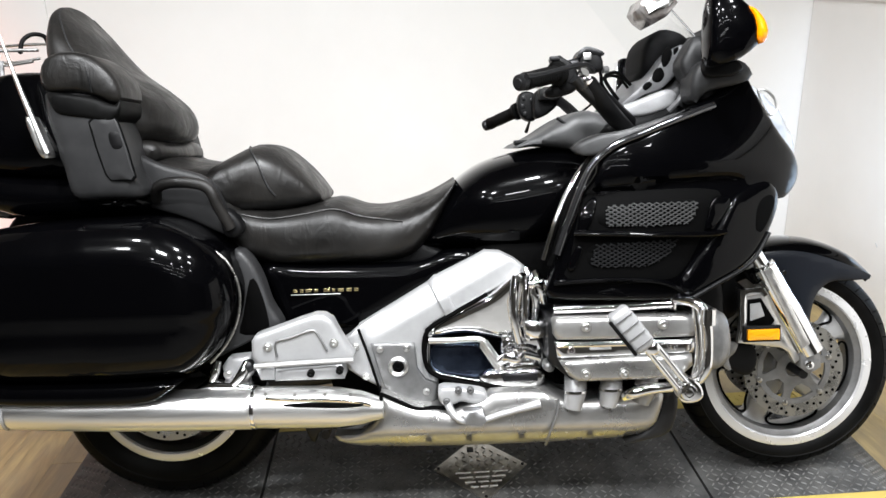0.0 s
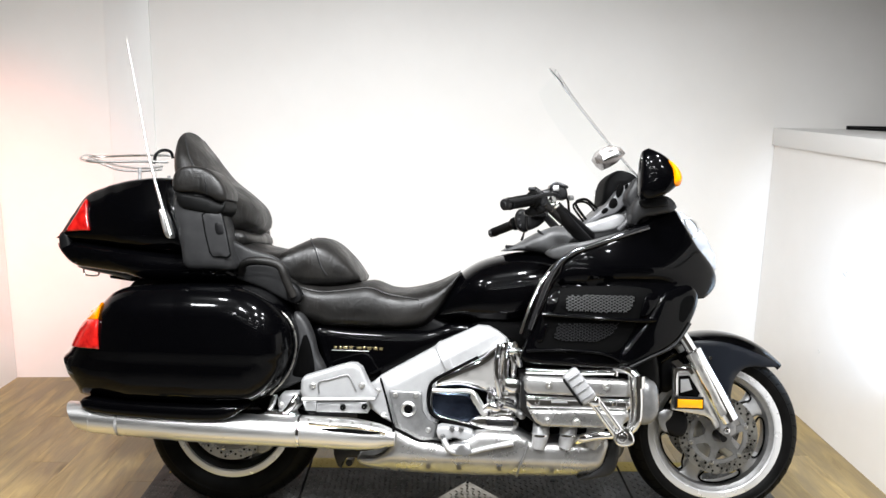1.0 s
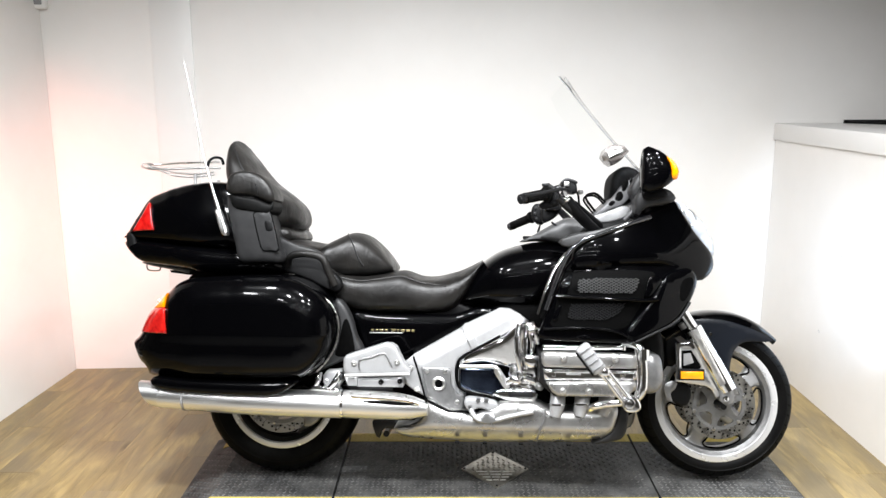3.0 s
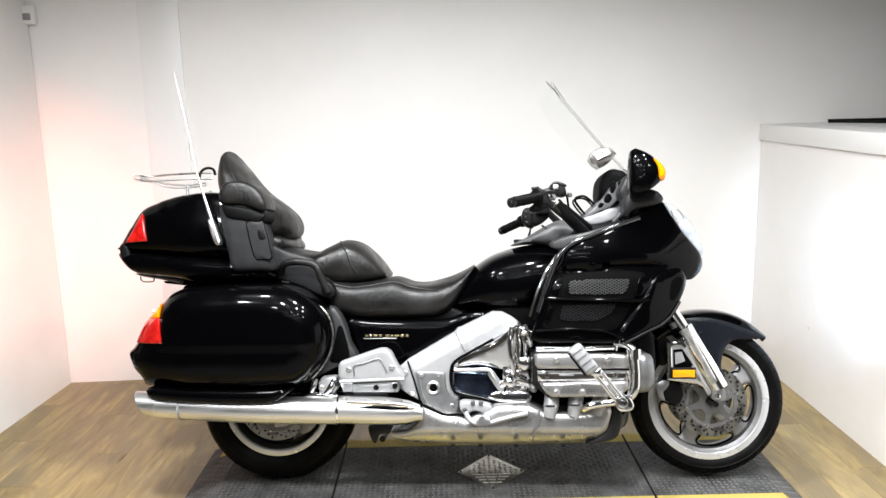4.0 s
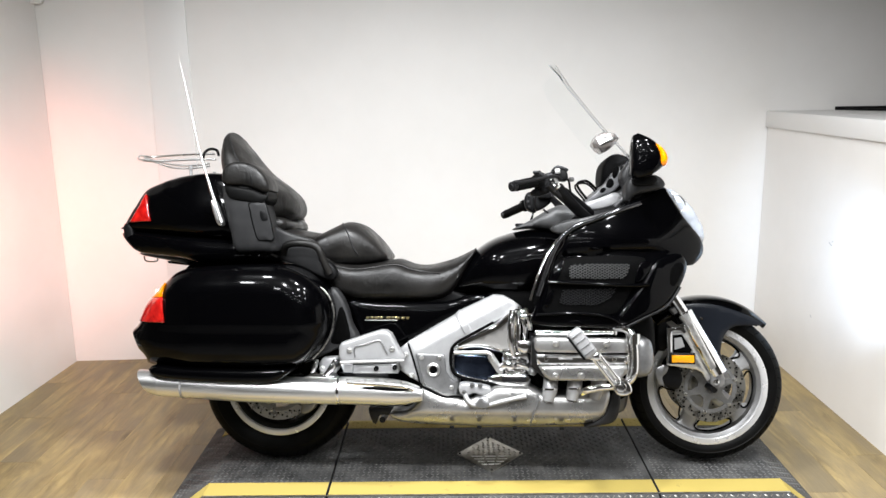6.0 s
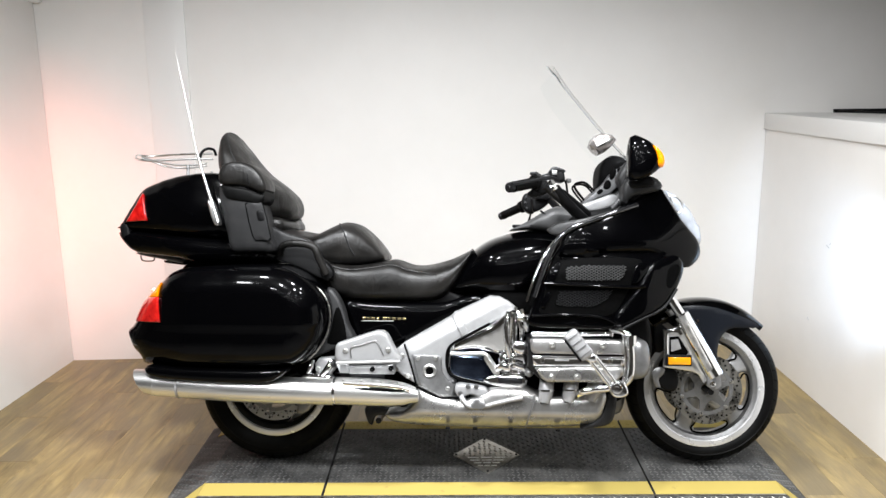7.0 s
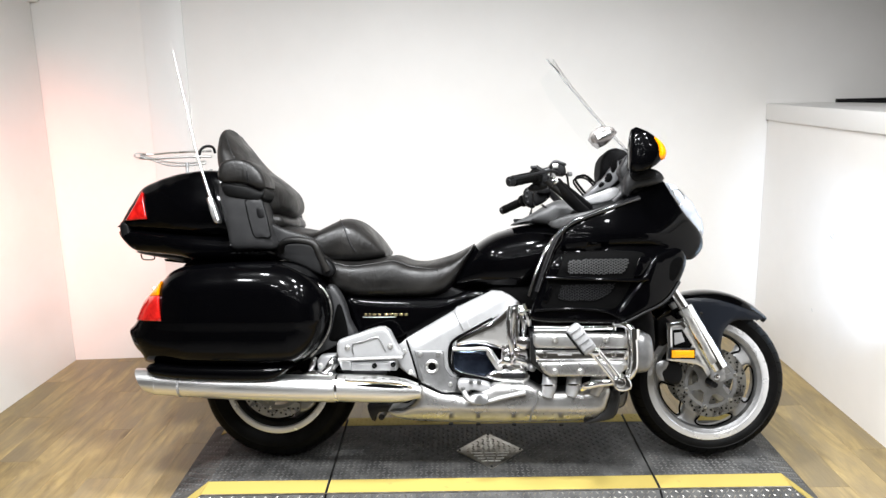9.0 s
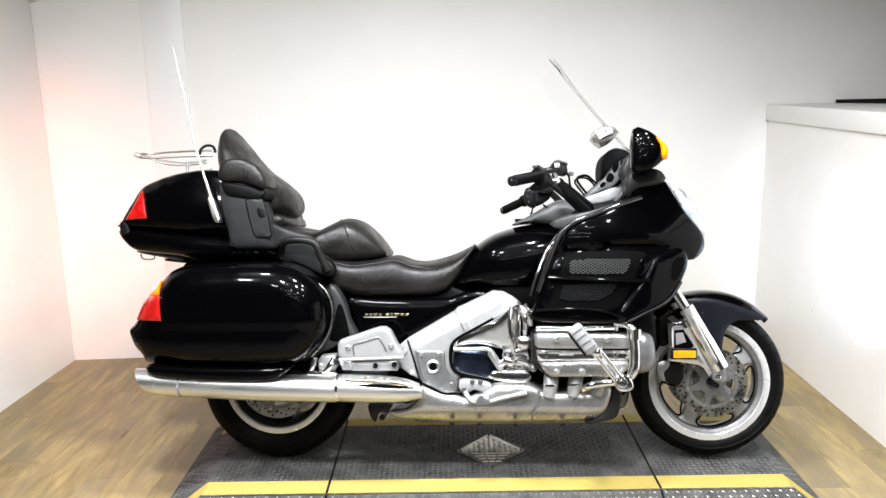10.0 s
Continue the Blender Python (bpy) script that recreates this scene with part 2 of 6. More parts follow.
def curve_through(points, count, closed=False):
    """A smooth run of count points through the given ones."""
    p = np.array(points, float)
    n = len(p)
    seg = n if closed else n - 1
    get = (lambda i: p[i % n]) if closed else (lambda i: p[min(max(i, 0), n - 1)])
    dense = []
    for i in range(seg):
        a, b, c, d = get(i - 1), get(i), get(i + 1), get(i + 2)
        for u in np.linspace(0, 1, 12, endpoint=False):
            dense.append(0.5 * (2 * b + (c - a) * u + (2 * a - 5 * b + 4 * c - d) * u * u + (3 * b - a - 3 * c + d) * u**3))
    dense.append(get(0) if closed else p[-1])
    dense = np.array(dense)
    s = np.r_[0, np.cumsum(np.linalg.norm(np.diff(dense, axis=0), axis=1))]
    at = np.linspace(0, s[-1], count, endpoint=not closed)
    return np.stack([np.interp(at, s, dense[:, k]) for k in range(p.shape[1])], 1)


def inside(pts, poly):
    x, y = pts[:, 0:1], pts[:, 1:2]
    a, b = poly, np.roll(poly, -1, 0)
    cross = ((a[:, 1] > y) != (b[:, 1] > y)) & (x < (b[:, 0] - a[:, 0]) * (y - a[:, 1]) / (b[:, 1] - a[:, 1] + 1e-12) + a[:, 0])
    return cross.sum(1) % 2 == 1


def rim_distance(pts, poly):
    a, b = poly, np.roll(poly, -1, 0)
    d = b - a
    u = np.clip(((pts[:, None] - a) * d).sum(-1) / ((d * d).sum(-1) + 1e-12), 0, 1)
    return np.linalg.norm(pts[:, None] - a - u[..., None] * d, axis=-1).min(1)


def plate_mesh(outline, r, smooth, step):
    """Triangles over an outline in x and z: points, faces, distance to the rim and a dome that is 0 at the rim and 1 at its top."""
    poly = np.array(outline, float)
    if smooth:
        length = np.linalg.norm(np.roll(poly, -1, 0) - poly, axis=1).sum()
        poly = curve_through(poly, max(24, int(length / step)), True)
    else:
        out = []
        for a, b in zip(poly, np.roll(poly, -1, 0)):
            k = max(1, int(np.linalg.norm(b - a) / step))
            out += [a + (b - a) * i / k for i in range(k)]
        poly = np.array(out)
    if ((poly[:, 0] * np.roll(poly[:, 1], -1)) - (np.roll(poly[:, 0], -1) * poly[:, 1])).sum() < 0:
        poly = poly[::-1]
    tangent = np.roll(poly, -1, 0) - np.roll(poly, 1, 0)
    normal = np.stack([-tangent[:, 1], tangent[:, 0]], 1) / (np.linalg.norm(tangent, axis=1, keepdims=True) + 1e-9)
    inner = []
    for f in (0.06, 0.22, 0.5, 1.0) if r > 0.004 else (1.0,):
        ring = poly + normal * r * f
        keep = inside(ring, poly) & (rim_distance(ring, poly) > r * f * 0.93)
        inner.append(ring[keep])
    lo, hi = poly.min(0), poly.max(0)
    gx, gz = np.meshgrid(np.arange(lo[0], hi[0], step), np.arange(lo[1], hi[1], step))
    gx[1::2] += step / 2
    grid = np.stack([gx.ravel(), gz.ravel()], 1)
    grid = grid[inside(grid, poly)]
    if len(grid):
        grid = grid[rim_distance(grid, poly) > r + step * 0.45]
    inner.append(grid.reshape(-1, 2))
    pts = np.concatenate([poly] + inner)
    n = len(poly)
    vs, _, fs, *_ = delaunay_2d_cdt([Vector(p) for p in pts], [(i, (i + 1) % n) for i in range(n)], [], 1, 1e-6)
    flat = np.array([(v.x, v.y) for v in vs])
    d = rim_distance(flat, poly)
    rim = d < 1e-5
    count = len(flat)
    near = [set() for _ in range(count)]
    for f in fs:
        for i in f:
            near[i].update(f)
    a, b = np.eye(count), np.zeros(count)
    for i in range(count):
        if rim[i]:
            continue
        others = [k for k in near[i] if k != i]
        gap = np.linalg.norm(flat[others] - flat[i], axis=1) + 1e-6
        w = 1 / gap
        a[i, others] = -w / w.sum()
        b[i] = gap.mean() ** 2
    dome = np.clip(np.linalg.solve(a, b), 0, None)
    return flat, fs, d, np.sqrt(dome / max(dome.max(), 1e-12)), near, rim


def rounded(d, r):
    return 1 - np.sqrt(np.clip(1 - (1 - np.clip(d, 0, r) / r) ** 2, 0, 1))


def panel(outline, y0, depth, r=0.02, rise=None, fn=None, smooth=True, step=0.018, dome=0.0):
    """A body panel seen from the side: its outline in x and z, its outer face at y0 (fn adds to it over x and z), rounded
    over r at its rim by rise, swelling by dome, and depth thick towards the bike's middle."""
    rise = r if rise is None else rise
    flat, fs, d, swell, near, rim_v = plate_mesh(outline, r, smooth, step)
    side = -1 if depth > 0 else 1
    ys = np.array([(fn(x, z) if fn else 0.0) for x, z in flat]) + y0 - side * rise * rounded(d, r) + side * dome * swell
    bm = bmesh.new()
    verts = [bm.verts.new((x, y, z)) for (x, z), y in zip(flat, ys)]
    for f in fs:
        bm.faces.new([verts[i] for i in f])
    rim = [e for e in bm.edges if len(e.link_faces) == 1]
    back = {}
    for e in rim:
        for v in e.verts:
            if v not in back:
                back[v] = bm.verts.new((v.co.x, v.co.y + (depth if fn else max(0.002, y0 + depth - v.co.y)) if depth > 0 else v.co.y + depth, v.co.z))
    for e in rim:
        a, b = e.verts
        bm.faces.new((a, b, back[b], back[a]))
    loose = [e for e in bm.edges if len(e.link_faces) == 1]
    bmesh.ops.holes_fill(bm, edges=loose, sides=0)
    return bm


def cushion(outline, y0, y1, r, smooth=True, step=0.018, width=None, dome=0.0, puff=0.0):
    """A body between two sides, alike on both: its outline in x and z, its edges rounded over r, its sides swelling by dome;
    puff blends towards an all-round pillow; width(x, z) narrows it."""
    flat, fs, d, swell, near, rim = plate_mesh(outline, r, smooth, step)
    half, mid = (y1 - y0) / 2, (y0 + y1) / 2
    ry = min(r, half * 0.98)
    h = half - ry * rounded(d, r)
    h = h * (1 - puff) + puff * half * np.maximum(swell, 0.02) + dome * swell
    for _ in range(3):
        h = np.array([h[i] if rim[i] else 0.5 * h[i] + 0.5 * np.mean([h[k] for k in near[i]]) for i in range(len(h))])
    bm = bmesh.new()
    skins = []
    for s in (-1, 1):
        verts = []
        for (x, z), hh in zip(flat, h):
            w = width(x, z) if width else 1.0
            verts.append(bm.verts.new((x, (mid + s * hh) * w, z)))
        for f in fs:
            bm.faces.new([verts[i] for i in (f if s < 0 else f[::-1])])
        skins.append(verts)
    edges = [e for e in bm.edges if len(e.link_faces) == 1]
    twin = dict(zip(skins[0], skins[1]))
    for e in edges:
        p, q = e.verts
        if p in twin and q in twin:
            bm.faces.new((p, q, twin[q], twin[p]))
    return bm


def rings(bm, loops, closed=True, caps=True):
    """Joins loops of equally many points into a skin."""
    rows = [[bm.verts.new(p) for p in loop] for loop in loops]
    n = len(rows[0])
    for a, b in zip(rows, rows[1:]):
        for i in range(n if closed else n - 1):
            j = (i + 1) % n
            bm.faces.new((a[i], a[j], b[j], b[i]))
    if caps:
        bm.faces.new(rows[0][::-1])
        bm.faces.new(rows[-1])
    return bm


def loft(stations, count=28, around=28, y_mid=0.0):
    """A body along x: stations of x, lower z, upper z, half width and squareness (2 round, 4 boxy)."""
    s = curve_through(stations, count)
    loops = []
    for x, lo, hi, hw, sq in s:
        loop = []
        for k in range(around):
            a = 2 * math.pi * k / around
            c, q = math.cos(a), math.sin(a)
            loop.append((x, y_mid + hw * math.copysign(abs(c) ** (2 / sq), c), (lo + hi) / 2 + (hi - lo) / 2 * math.copysign(abs(q) ** (2 / sq), q)))
        loops.append(loop)
    return rings(bmesh.new(), loops)


def loft_line(stations, course, out=0.001):
    """Points on the skin of a loft: (x, angle in degrees from the left side upwards) by turns."""
    s = curve_through(stations, 200)
    line = []
    for x, deg in course:
        lo, hi, hw, sq = (float(np.interp(x, s[:, 0], s[:, k])) for k in (1, 2, 3, 4))
        c, q = math.cos(radians(deg)), math.sin(radians(deg))
        line.append((x, (hw + out) * math.copysign(abs(c) ** (2 / sq), c), (lo + hi) / 2 + ((hi - lo) / 2 + out) * math.copysign(abs(q) ** (2 / sq), q)))
    return line


def tube(points, radius, around=12, count=None, bm=None, smooth=True, flat=1.0):
    """A bent rod through points; radius: one, or one for each end and the runs between."""
    bm = bm or bmesh.new()
    pts = curve_through(points, count or max(8, 7 * (len(points) - 1))) if smooth and len(points) > 2 else np.array(points, float)
    rad = np.interp(np.linspace(0, 1, len(pts)), np.linspace(0, 1, len(radius)), radius) if isinstance(radius, (list, tuple)) else [radius] * len(pts)
    tangents = np.gradient(pts, axis=0)
    side = Vector((0, 1, 0)) if abs(Vector(tangents[0]).normalized().y) < 0.9 else Vector((1, 0, 0))
    loops = []
    for p, t, r in zip(pts, tangents, rad):
        t, r = Vector(t).normalized(), float(r)
        u = (side - side.dot(t) * t).normalized()
        v = t.cross(u)
        side = u
        loops.append([Vector(p) + r * (math.cos(a) * u * flat + math.sin(a) * v) for a in np.linspace(0, 2 * math.pi, around, endpoint=False)])
    return rings(bm, loops)


def lathe(profile, centre, axis=(0, 1, 0), around=32, bm=None, caps=False, closed=False):
    """Turns a profile of (distance along the axis, radius) about an axis through centre."""
    bm = bm or bmesh.new()
    axis = Vector(axis).normalized()
    u = axis.orthogonal().normalized()
    v = axis.cross(u)
    c = Vector(centre)
    loops = [[c + axis * h + r * (math.cos(a) * u + math.sin(a) * v) for a in np.linspace(0, 2 * math.pi, around, endpoint=False)] for h, r in profile]
    if closed:
        loops.append(loops[0])
    return rings(bm, loops, caps=caps)


def block(centre, size, bevel=0.005, bm=None, turn=None, segments=2):
    """A box with softened edges."""
    b2 = bmesh.new()
    bmesh.ops.create_cube(b2, size=1)
    bmesh.ops.scale(b2, vec=size, verts=b2.verts)
    if bevel:
        bmesh.ops.bevel(b2, geom=list(b2.edges), offset=bevel, segments=segments, affect="EDGES", profile=0.5)
    m = Matrix.Translation(centre) @ (turn or Matrix.Identity(4))
    bmesh.ops.transform(b2, matrix=m, verts=b2.verts)
    if bm is None:
        return b2
    me = bpy.data.meshes.new("scratch")
    b2.to_mesh(me)
    b2.free()
    bm.from_mesh(me)
    bpy.data.meshes.remove(me)
    return bm


def bolt(x, y, z, r=0.008, h=0.006):
    """A socket-head bolt that faces the near side."""
    return lathe([(h, r * 1.5), (-h * 0.15, r * 1.5), (-h * 0.2, r * 1.1), (-h, r), (-h * 1.15, r * 0.85), (-h * 1.15, r * 0.5), (-h * 0.3, r * 0.45)], (x, y, z), around=14, caps=True)


def slab(points, z0, z1, bevel=0.0):
    """An upright prism over a plan outline."""
    bm = bmesh.new()
    rings(bm, [[(x, y, z) for x, y in points] for z in (z0, z1)])
    if bevel:
        bmesh.ops.bevel(bm, geom=list(bm.edges), offset=bevel, segments=2, affect="EDGES", profile=0.5)
    return bm


def structure(name, bm, mat, label, category):
    ob = part(name, bm, mat)
    return tagged(ob, label, category, kind="structure")


def thing(name, m, label, category, group=""):
    ob = new(name)
    ob.matrix_world = m
    return tagged(ob, label, category, group)

# ---- the room ----
FLOOR = -0.08
BACK_L, BACK_R = (-1.50, 1.24), (2.51, 1.46)


def back_y(x):
    return BACK_L[1] + (BACK_R[1] - BACK_L[1]) * (x - BACK_L[0]) / (BACK_R[0] - BACK_L[0])


structure("wall_back", slab([(-1.7, back_y(-1.7)), (6.0, back_y(6.0)), (6.0, back_y(6.0) + 0.15), (-1.7, back_y(-1.7) + 0.15)], FLOOR, 2.75), WALL, "plain white painted wall behind the motorcycle", "wall")
structure("wall_left", slab([(-1.50, 1.235), (-1.545, -0.05), (-1.70, -0.05), (-1.65, 1.225)], FLOOR, 2.75), WALL, "plain white painted side wall with a soft red glow", "wall")
wall_right = structure("wall_right", slab([(2.51, 1.455), (2.51, -1.6), (4.18, -1.6), (4.18, 1.54)], FLOOR, 1.212, 0.0), WALL, "white painted half-height wall with faint scuffs", "wall")
structure("wall_cap", slab([(2.495, 1.452), (2.495, -1.62), (4.2, -1.62), (4.2, 1.545)], 1.212, 1.302, 0.003), TRIM, "wide white painted ledge on top of the half wall", "ledge")
structure("wall_far_left", slab([(-3.2, -5.5), (-3.2, 1.2), (-3.35, 1.2), (-3.35, -5.5)], FLOOR, 2.75), DARKROOM, "plain dark brown showroom wall", "wall")
structure("wall_left_return", slab([(-3.2, -0.05), (-1.70, -0.05), (-1.70, -0.20), (-3.2, -0.20)], FLOOR, 2.75), DARKROOM, "plain dark brown showroom wall", "wall")
structure("wall_front", slab([(-3.3, -5.5), (6.0, -5.5), (6.0, -5.65), (-3.3, -5.65)], FLOOR, 2.75), DARKROOM, "plain dark brown showroom wall", "wall")
structure("wall_far_right", slab([(6.0, -5.5), (6.0, 1.6), (6.15, 1.6), (6.15, -5.5)], FLOOR, 2.75), WALL, "plain white wall beyond the half wall", "wall")
structure("ceiling", slab([(-3.4, -5.6), (6.1, -5.6), (6.1, 1.8), (-3.4, 1.8)], 2.75, 2.85), CEIL, "plain painted ceiling", "ceiling")
floor = structure("floor", slab([(-3.4, -5.6), (6.1, -5.6), (6.1, 1.8), (-3.4, 1.8)], FLOOR - 0.1, FLOOR - 0.004), JOINT, "wood-look vinyl plank floor in mottled grey-brown tones", "floor")

# unseen sheet added over the planks, so that chrome and paint reflect neutral grey
structure("floor_showroom", slab([(-3.2, -5.49), (5.95, -5.49), (5.95, -1.75), (2.505, -1.75), (2.505, -1.0), (-3.2, -1.0)], FLOOR - 0.003, FLOOR + 0.004), GREYFLOOR, "unseen plain grey floor in front of the bay, added for neutral reflections", "floor")
structure("wall_pilaster", slab([(-0.93, back_y(-0.93) - 0.012), (-0.715, back_y(-0.715) - 0.012), (-0.715, back_y(-0.715) + 0.01), (-0.93, back_y(-0.93) + 0.01)], FLOOR, 2.745, 0.002), TRIM, "shallow white painted upright panel on the back wall", "panel")

# ---- the motorcycle: one thing, built in its own upright frame, then leant onto its side stand ----
bike = thing("motorcycle", pose(0, -0.10, 0, -12, 0, -2.9), "glossy black touring motorcycle with chrome engine, leaning on its side stand", "motorcycle")


def smoothstep(a, b, x):
    u = min(max((x - a) / (b - a), 0), 1)
    return u * u * (3 - 2 * u)


# trunk
def trunk_width(x, z):
    return 1 - 0.22 * smoothstep(-0.25, -0.55, x) - 0.10 * smoothstep(0.95, 1.14, z)


LID = [(-0.506, 1.056), (-0.48, 1.078), (-0.409, 1.102), (-0.354, 1.116), (-0.275, 1.126), (-0.202, 1.129), (-0.109, 1.108), (-0.05, 0.996), (0.015, 0.889), (-0.138, 0.877), (-0.355, 0.895), (-0.579, 0.914), (-0.579, 0.931), (-0.54, 0.995)]
LID_RIM = curve_through(LID, 120, True)


def lid_face(x, z):
    d = rim_distance(np.array([[x, z]]), LID_RIM)
    return float(-(0.303 - 0.04 * rounded(d, 0.04)[0]) * trunk_width(x, z) - 0.006)


trunk = part("trunk", cushion([(-0.577, 0.909), (-0.356, 0.892), (-0.137, 0.875), (-0.029, 0.868), (0.032, 0.829), (0.036, 0.795), (-0.138, 0.788), (-0.268, 0.789), (-0.317, 0.804), (-0.482, 0.821), (-0.525, 0.829), (-0.561, 0.86)], -0.285, 0.285, 0.04, width=trunk_width, dome=0.012), GLOSS, bike, "glossy black rear trunk with lid")
part("trunk_lid", cushion(LID, -0.285, 0.285, 0.04, width=trunk_width, dome=0.02), GLOSS, trunk)
part("trunk_tail_light", panel([(-0.481, 1.052), (-0.472, 1.041), (-0.463, 1.002), (-0.45, 0.946), (-0.541, 0.94), (-0.526, 0.964), (-0.503, 1.003)], -0.0, 0.03, 0.006, 0.005, fn=lid_face, smooth=False, step=0.012), RED, trunk, "red tail light lens", both=True)
part("trunk_lip", cushion([(-0.572, 0.935), (-0.542, 0.931), (-0.527, 0.873), (-0.511, 0.833), (-0.552, 0.86), (-0.572, 0.9)], -0.22, 0.22, 0.01), PLASTIC, trunk)
part("plate_bracket", tube([(-0.553, -0.08, 0.811), (-0.545, -0.08, 0.791), (-0.502, -0.08, 0.79), (-0.498, -0.08, 0.808)], 0.003), CHROME, trunk)
part("trunk_mount", cushion([(-0.443, 0.792), (-0.369, 0.783), (-0.362, 0.774), (-0.438, 0.783)], -0.12, 0.12, 0.004, smooth=False), PLASTIC, trunk)
part("trunk_underside", cushion([(-0.537, 0.825), (-0.377, 0.803), (-0.354, 0.78), (-0.411, 0.792), (-0.526, 0.813)], -0.14, 0.14, 0.004), CAST, trunk)
for sgn in (-1, 1):
    lo, hi = (-0.325, -0.18) if sgn < 0 else (0.16, 0.29)
    part("speaker_pocket", cushion([(-0.152, 1.069), (-0.13, 1.079), (-0.071, 1.081), (-0.004, 1.051), (0.009, 1.009), (0.021, 0.95), (0.036, 0.887), (0.055, 0.831), (-0.03, 0.828), (-0.098, 0.83), (-0.115, 0.885), (-0.138, 0.983)], lo, hi, 0.02, dome=0.012), GREY, trunk, "dark grey textured side pocket")
DOOR = [(-0.042, 1.002), (-0.032, 1.01), (0.013, 1.012), (0.022, 1.002), (0.038, 0.943), (0.051, 0.879), (0.044, 0.871), (-0.004, 0.872), (-0.015, 0.886), (-0.031, 0.945)]
mid_x, mid_z = sum(p[0] for p in DOOR) / len(DOOR), sum(p[1] for p in DOOR) / len(DOOR)
part("pocket_gap", panel([(mid_x + (x - mid_x) * 1.07, mid_z + (z - mid_z) * 1.04) for x, z in DOOR], -0.3385, 0.004, 0.002, 0.001, smooth=False), JOINT, trunk)
part("pocket_door", panel(DOOR, -0.3415, 0.012, 0.004, smooth=False), GREY, trunk, "small hinged pocket door")
part("pocket_latch", panel([(0.000, 0.976), (0.022, 0.979), (0.030, 0.946), (0.007, 0.943)], -0.3432, 0.008, 0.003, 0.002), PLASTIC, trunk)
for sgn in (-1, 1):
    lo, hi = (-0.345, -0.19) if sgn < 0 else (0.10, 0.215)
    drop = 0 if sgn < 0 else 0.028
    rest = part("armrest", cushion([(x - drop, z - drop) for x, z in [(-0.14, 1.077), (-0.143, 1.12), (-0.127, 1.150), (-0.08, 1.160), (-0.035, 1.153), (0.0, 1.128), (0.024, 1.095), (0.032, 1.06), (0.018, 1.043), (-0.03, 1.064), (-0.08, 1.072)]], lo, hi, 0.018, dome=0.006), LEATHER, bike, "padded black vinyl armrest with stitched seam")
    part("armrest_base", cushion([(x - drop, z - drop) for x, z in [(-0.136, 1.074), (-0.08, 1.067), (-0.03, 1.059), (0.014, 1.040), (0.028, 1.05), (0.026, 1.02), (0.004, 1.0), (-0.03, 1.008), (-0.11, 1.022), (-0.128, 1.045)]], lo + 0.004, hi - 0.004, 0.012, dome=0.004), RUBBER, rest, "matte black armrest base")
    if sgn < 0:
        part("armrest_seam", tube([(x - drop, y, z - drop) for x, y, z in [(-0.045, -0.31, 1.158), (-0.040, -0.338, 1.135), (-0.030, -0.351, 1.105), (-0.026, -0.350, 1.068)]], 0.002, 6, 24), PLASTIC, rest)

# luggage rack, antenna
rack = part("luggage_rack", tube([(-0.226, -0.17, 1.188), (-0.298, -0.17, 1.189), (-0.388, -0.17, 1.186), (-0.474, -0.17, 1.183), (-0.519, -0.16, 1.187), (-0.566, -0.1, 1.201), (-0.651, 0.1, 1.238), (-0.627, 0.17, 1.241), (-0.532, 0.17, 1.247), (-0.43, 0.17, 1.251), (-0.351, 0.17, 1.252)], 0.0042, 10, 90), BRUSHED, bike, "polished chrome luggage rack")
part("rack_rail", tube([(-0.275, -0.1, 1.17), (-0.349, -0.1, 1.162), (-0.43, -0.1, 1.165), (-0.492, -0.1, 1.185), (-0.543, -0.1, 1.201)], 0.0034), BRUSHED, rack)
part("rack_rail", tube([(-0.335, 0.06, 1.198), (-0.413, 0.06, 1.189), (-0.498, 0.06, 1.195), (-0.563, 0.06, 1.21), (-0.617, 0.06, 1.226)], 0.0034), BRUSHED, rack)
for y in (-0.13, 0.13):
    part("rack_post", tube([(-0.34, y, 1.105), (-0.34, y, 1.17)], 0.006), SILVER, rack)
    part("rack_post", tube([(-0.20, y, 1.12), (-0.205, y, 1.18)], 0.007), SILVER, rack)
part("grab_loop", tube([(-0.295, -0.12, 1.19), (-0.297, -0.1, 1.222), (-0.282, -0.08, 1.24), (-0.262, -0.06, 1.238), (-0.256, -0.05, 1.216)], 0.0055), PLASTIC, rack)
antenna = part("antenna", tube([(-0.145, -0.335, 0.935), (-0.169, -0.335, 1.009), (-0.198, -0.335, 1.101), (-0.229, -0.33, 1.202)], [0.009, 0.0068, 0.0045, 0.0026]), BRUSHED, bike, "thin chrome whip antenna")
part("antenna_whip", tube([(-0.229, -0.33, 1.202), (-0.27, -0.325, 1.382), (-0.314, -0.32, 1.567)], [0.0013, 0.0010, 0.0006], 6), BRUSHED, antenna)
part("antenna_base", cushion([(-0.184, 1.01), (-0.174, 1.016), (-0.144, 0.94), (-0.146, 0.925), (-0.157, 0.929), (-0.168, 0.952)], -0.342, -0.28, 0.005), BRUSHED, antenna)

# seats
BACK = [(0.950, -0.10, 0.02, 0.15, 2.2), (0.966, -0.14, 0.066, 0.195, 2.3), (1.00, -0.16, 0.080, 0.222, 2.3), (1.05, -0.18, 0.062, 0.235, 2.3), (1.10, -0.205, 0.008, 0.235, 2.3), (1.15, -0.222, -0.060, 0.225, 2.3), (1.20, -0.226, -0.108, 0.205, 2.3), (1.25, -0.224, -0.146, 0.17, 2.2), (1.28, -0.220, -0.172, 0.135, 2.1), (1.302, -0.212, -0.188, 0.09, 2.0), (1.312, -0.204, -0.196, 0.04, 2)]


loops = []
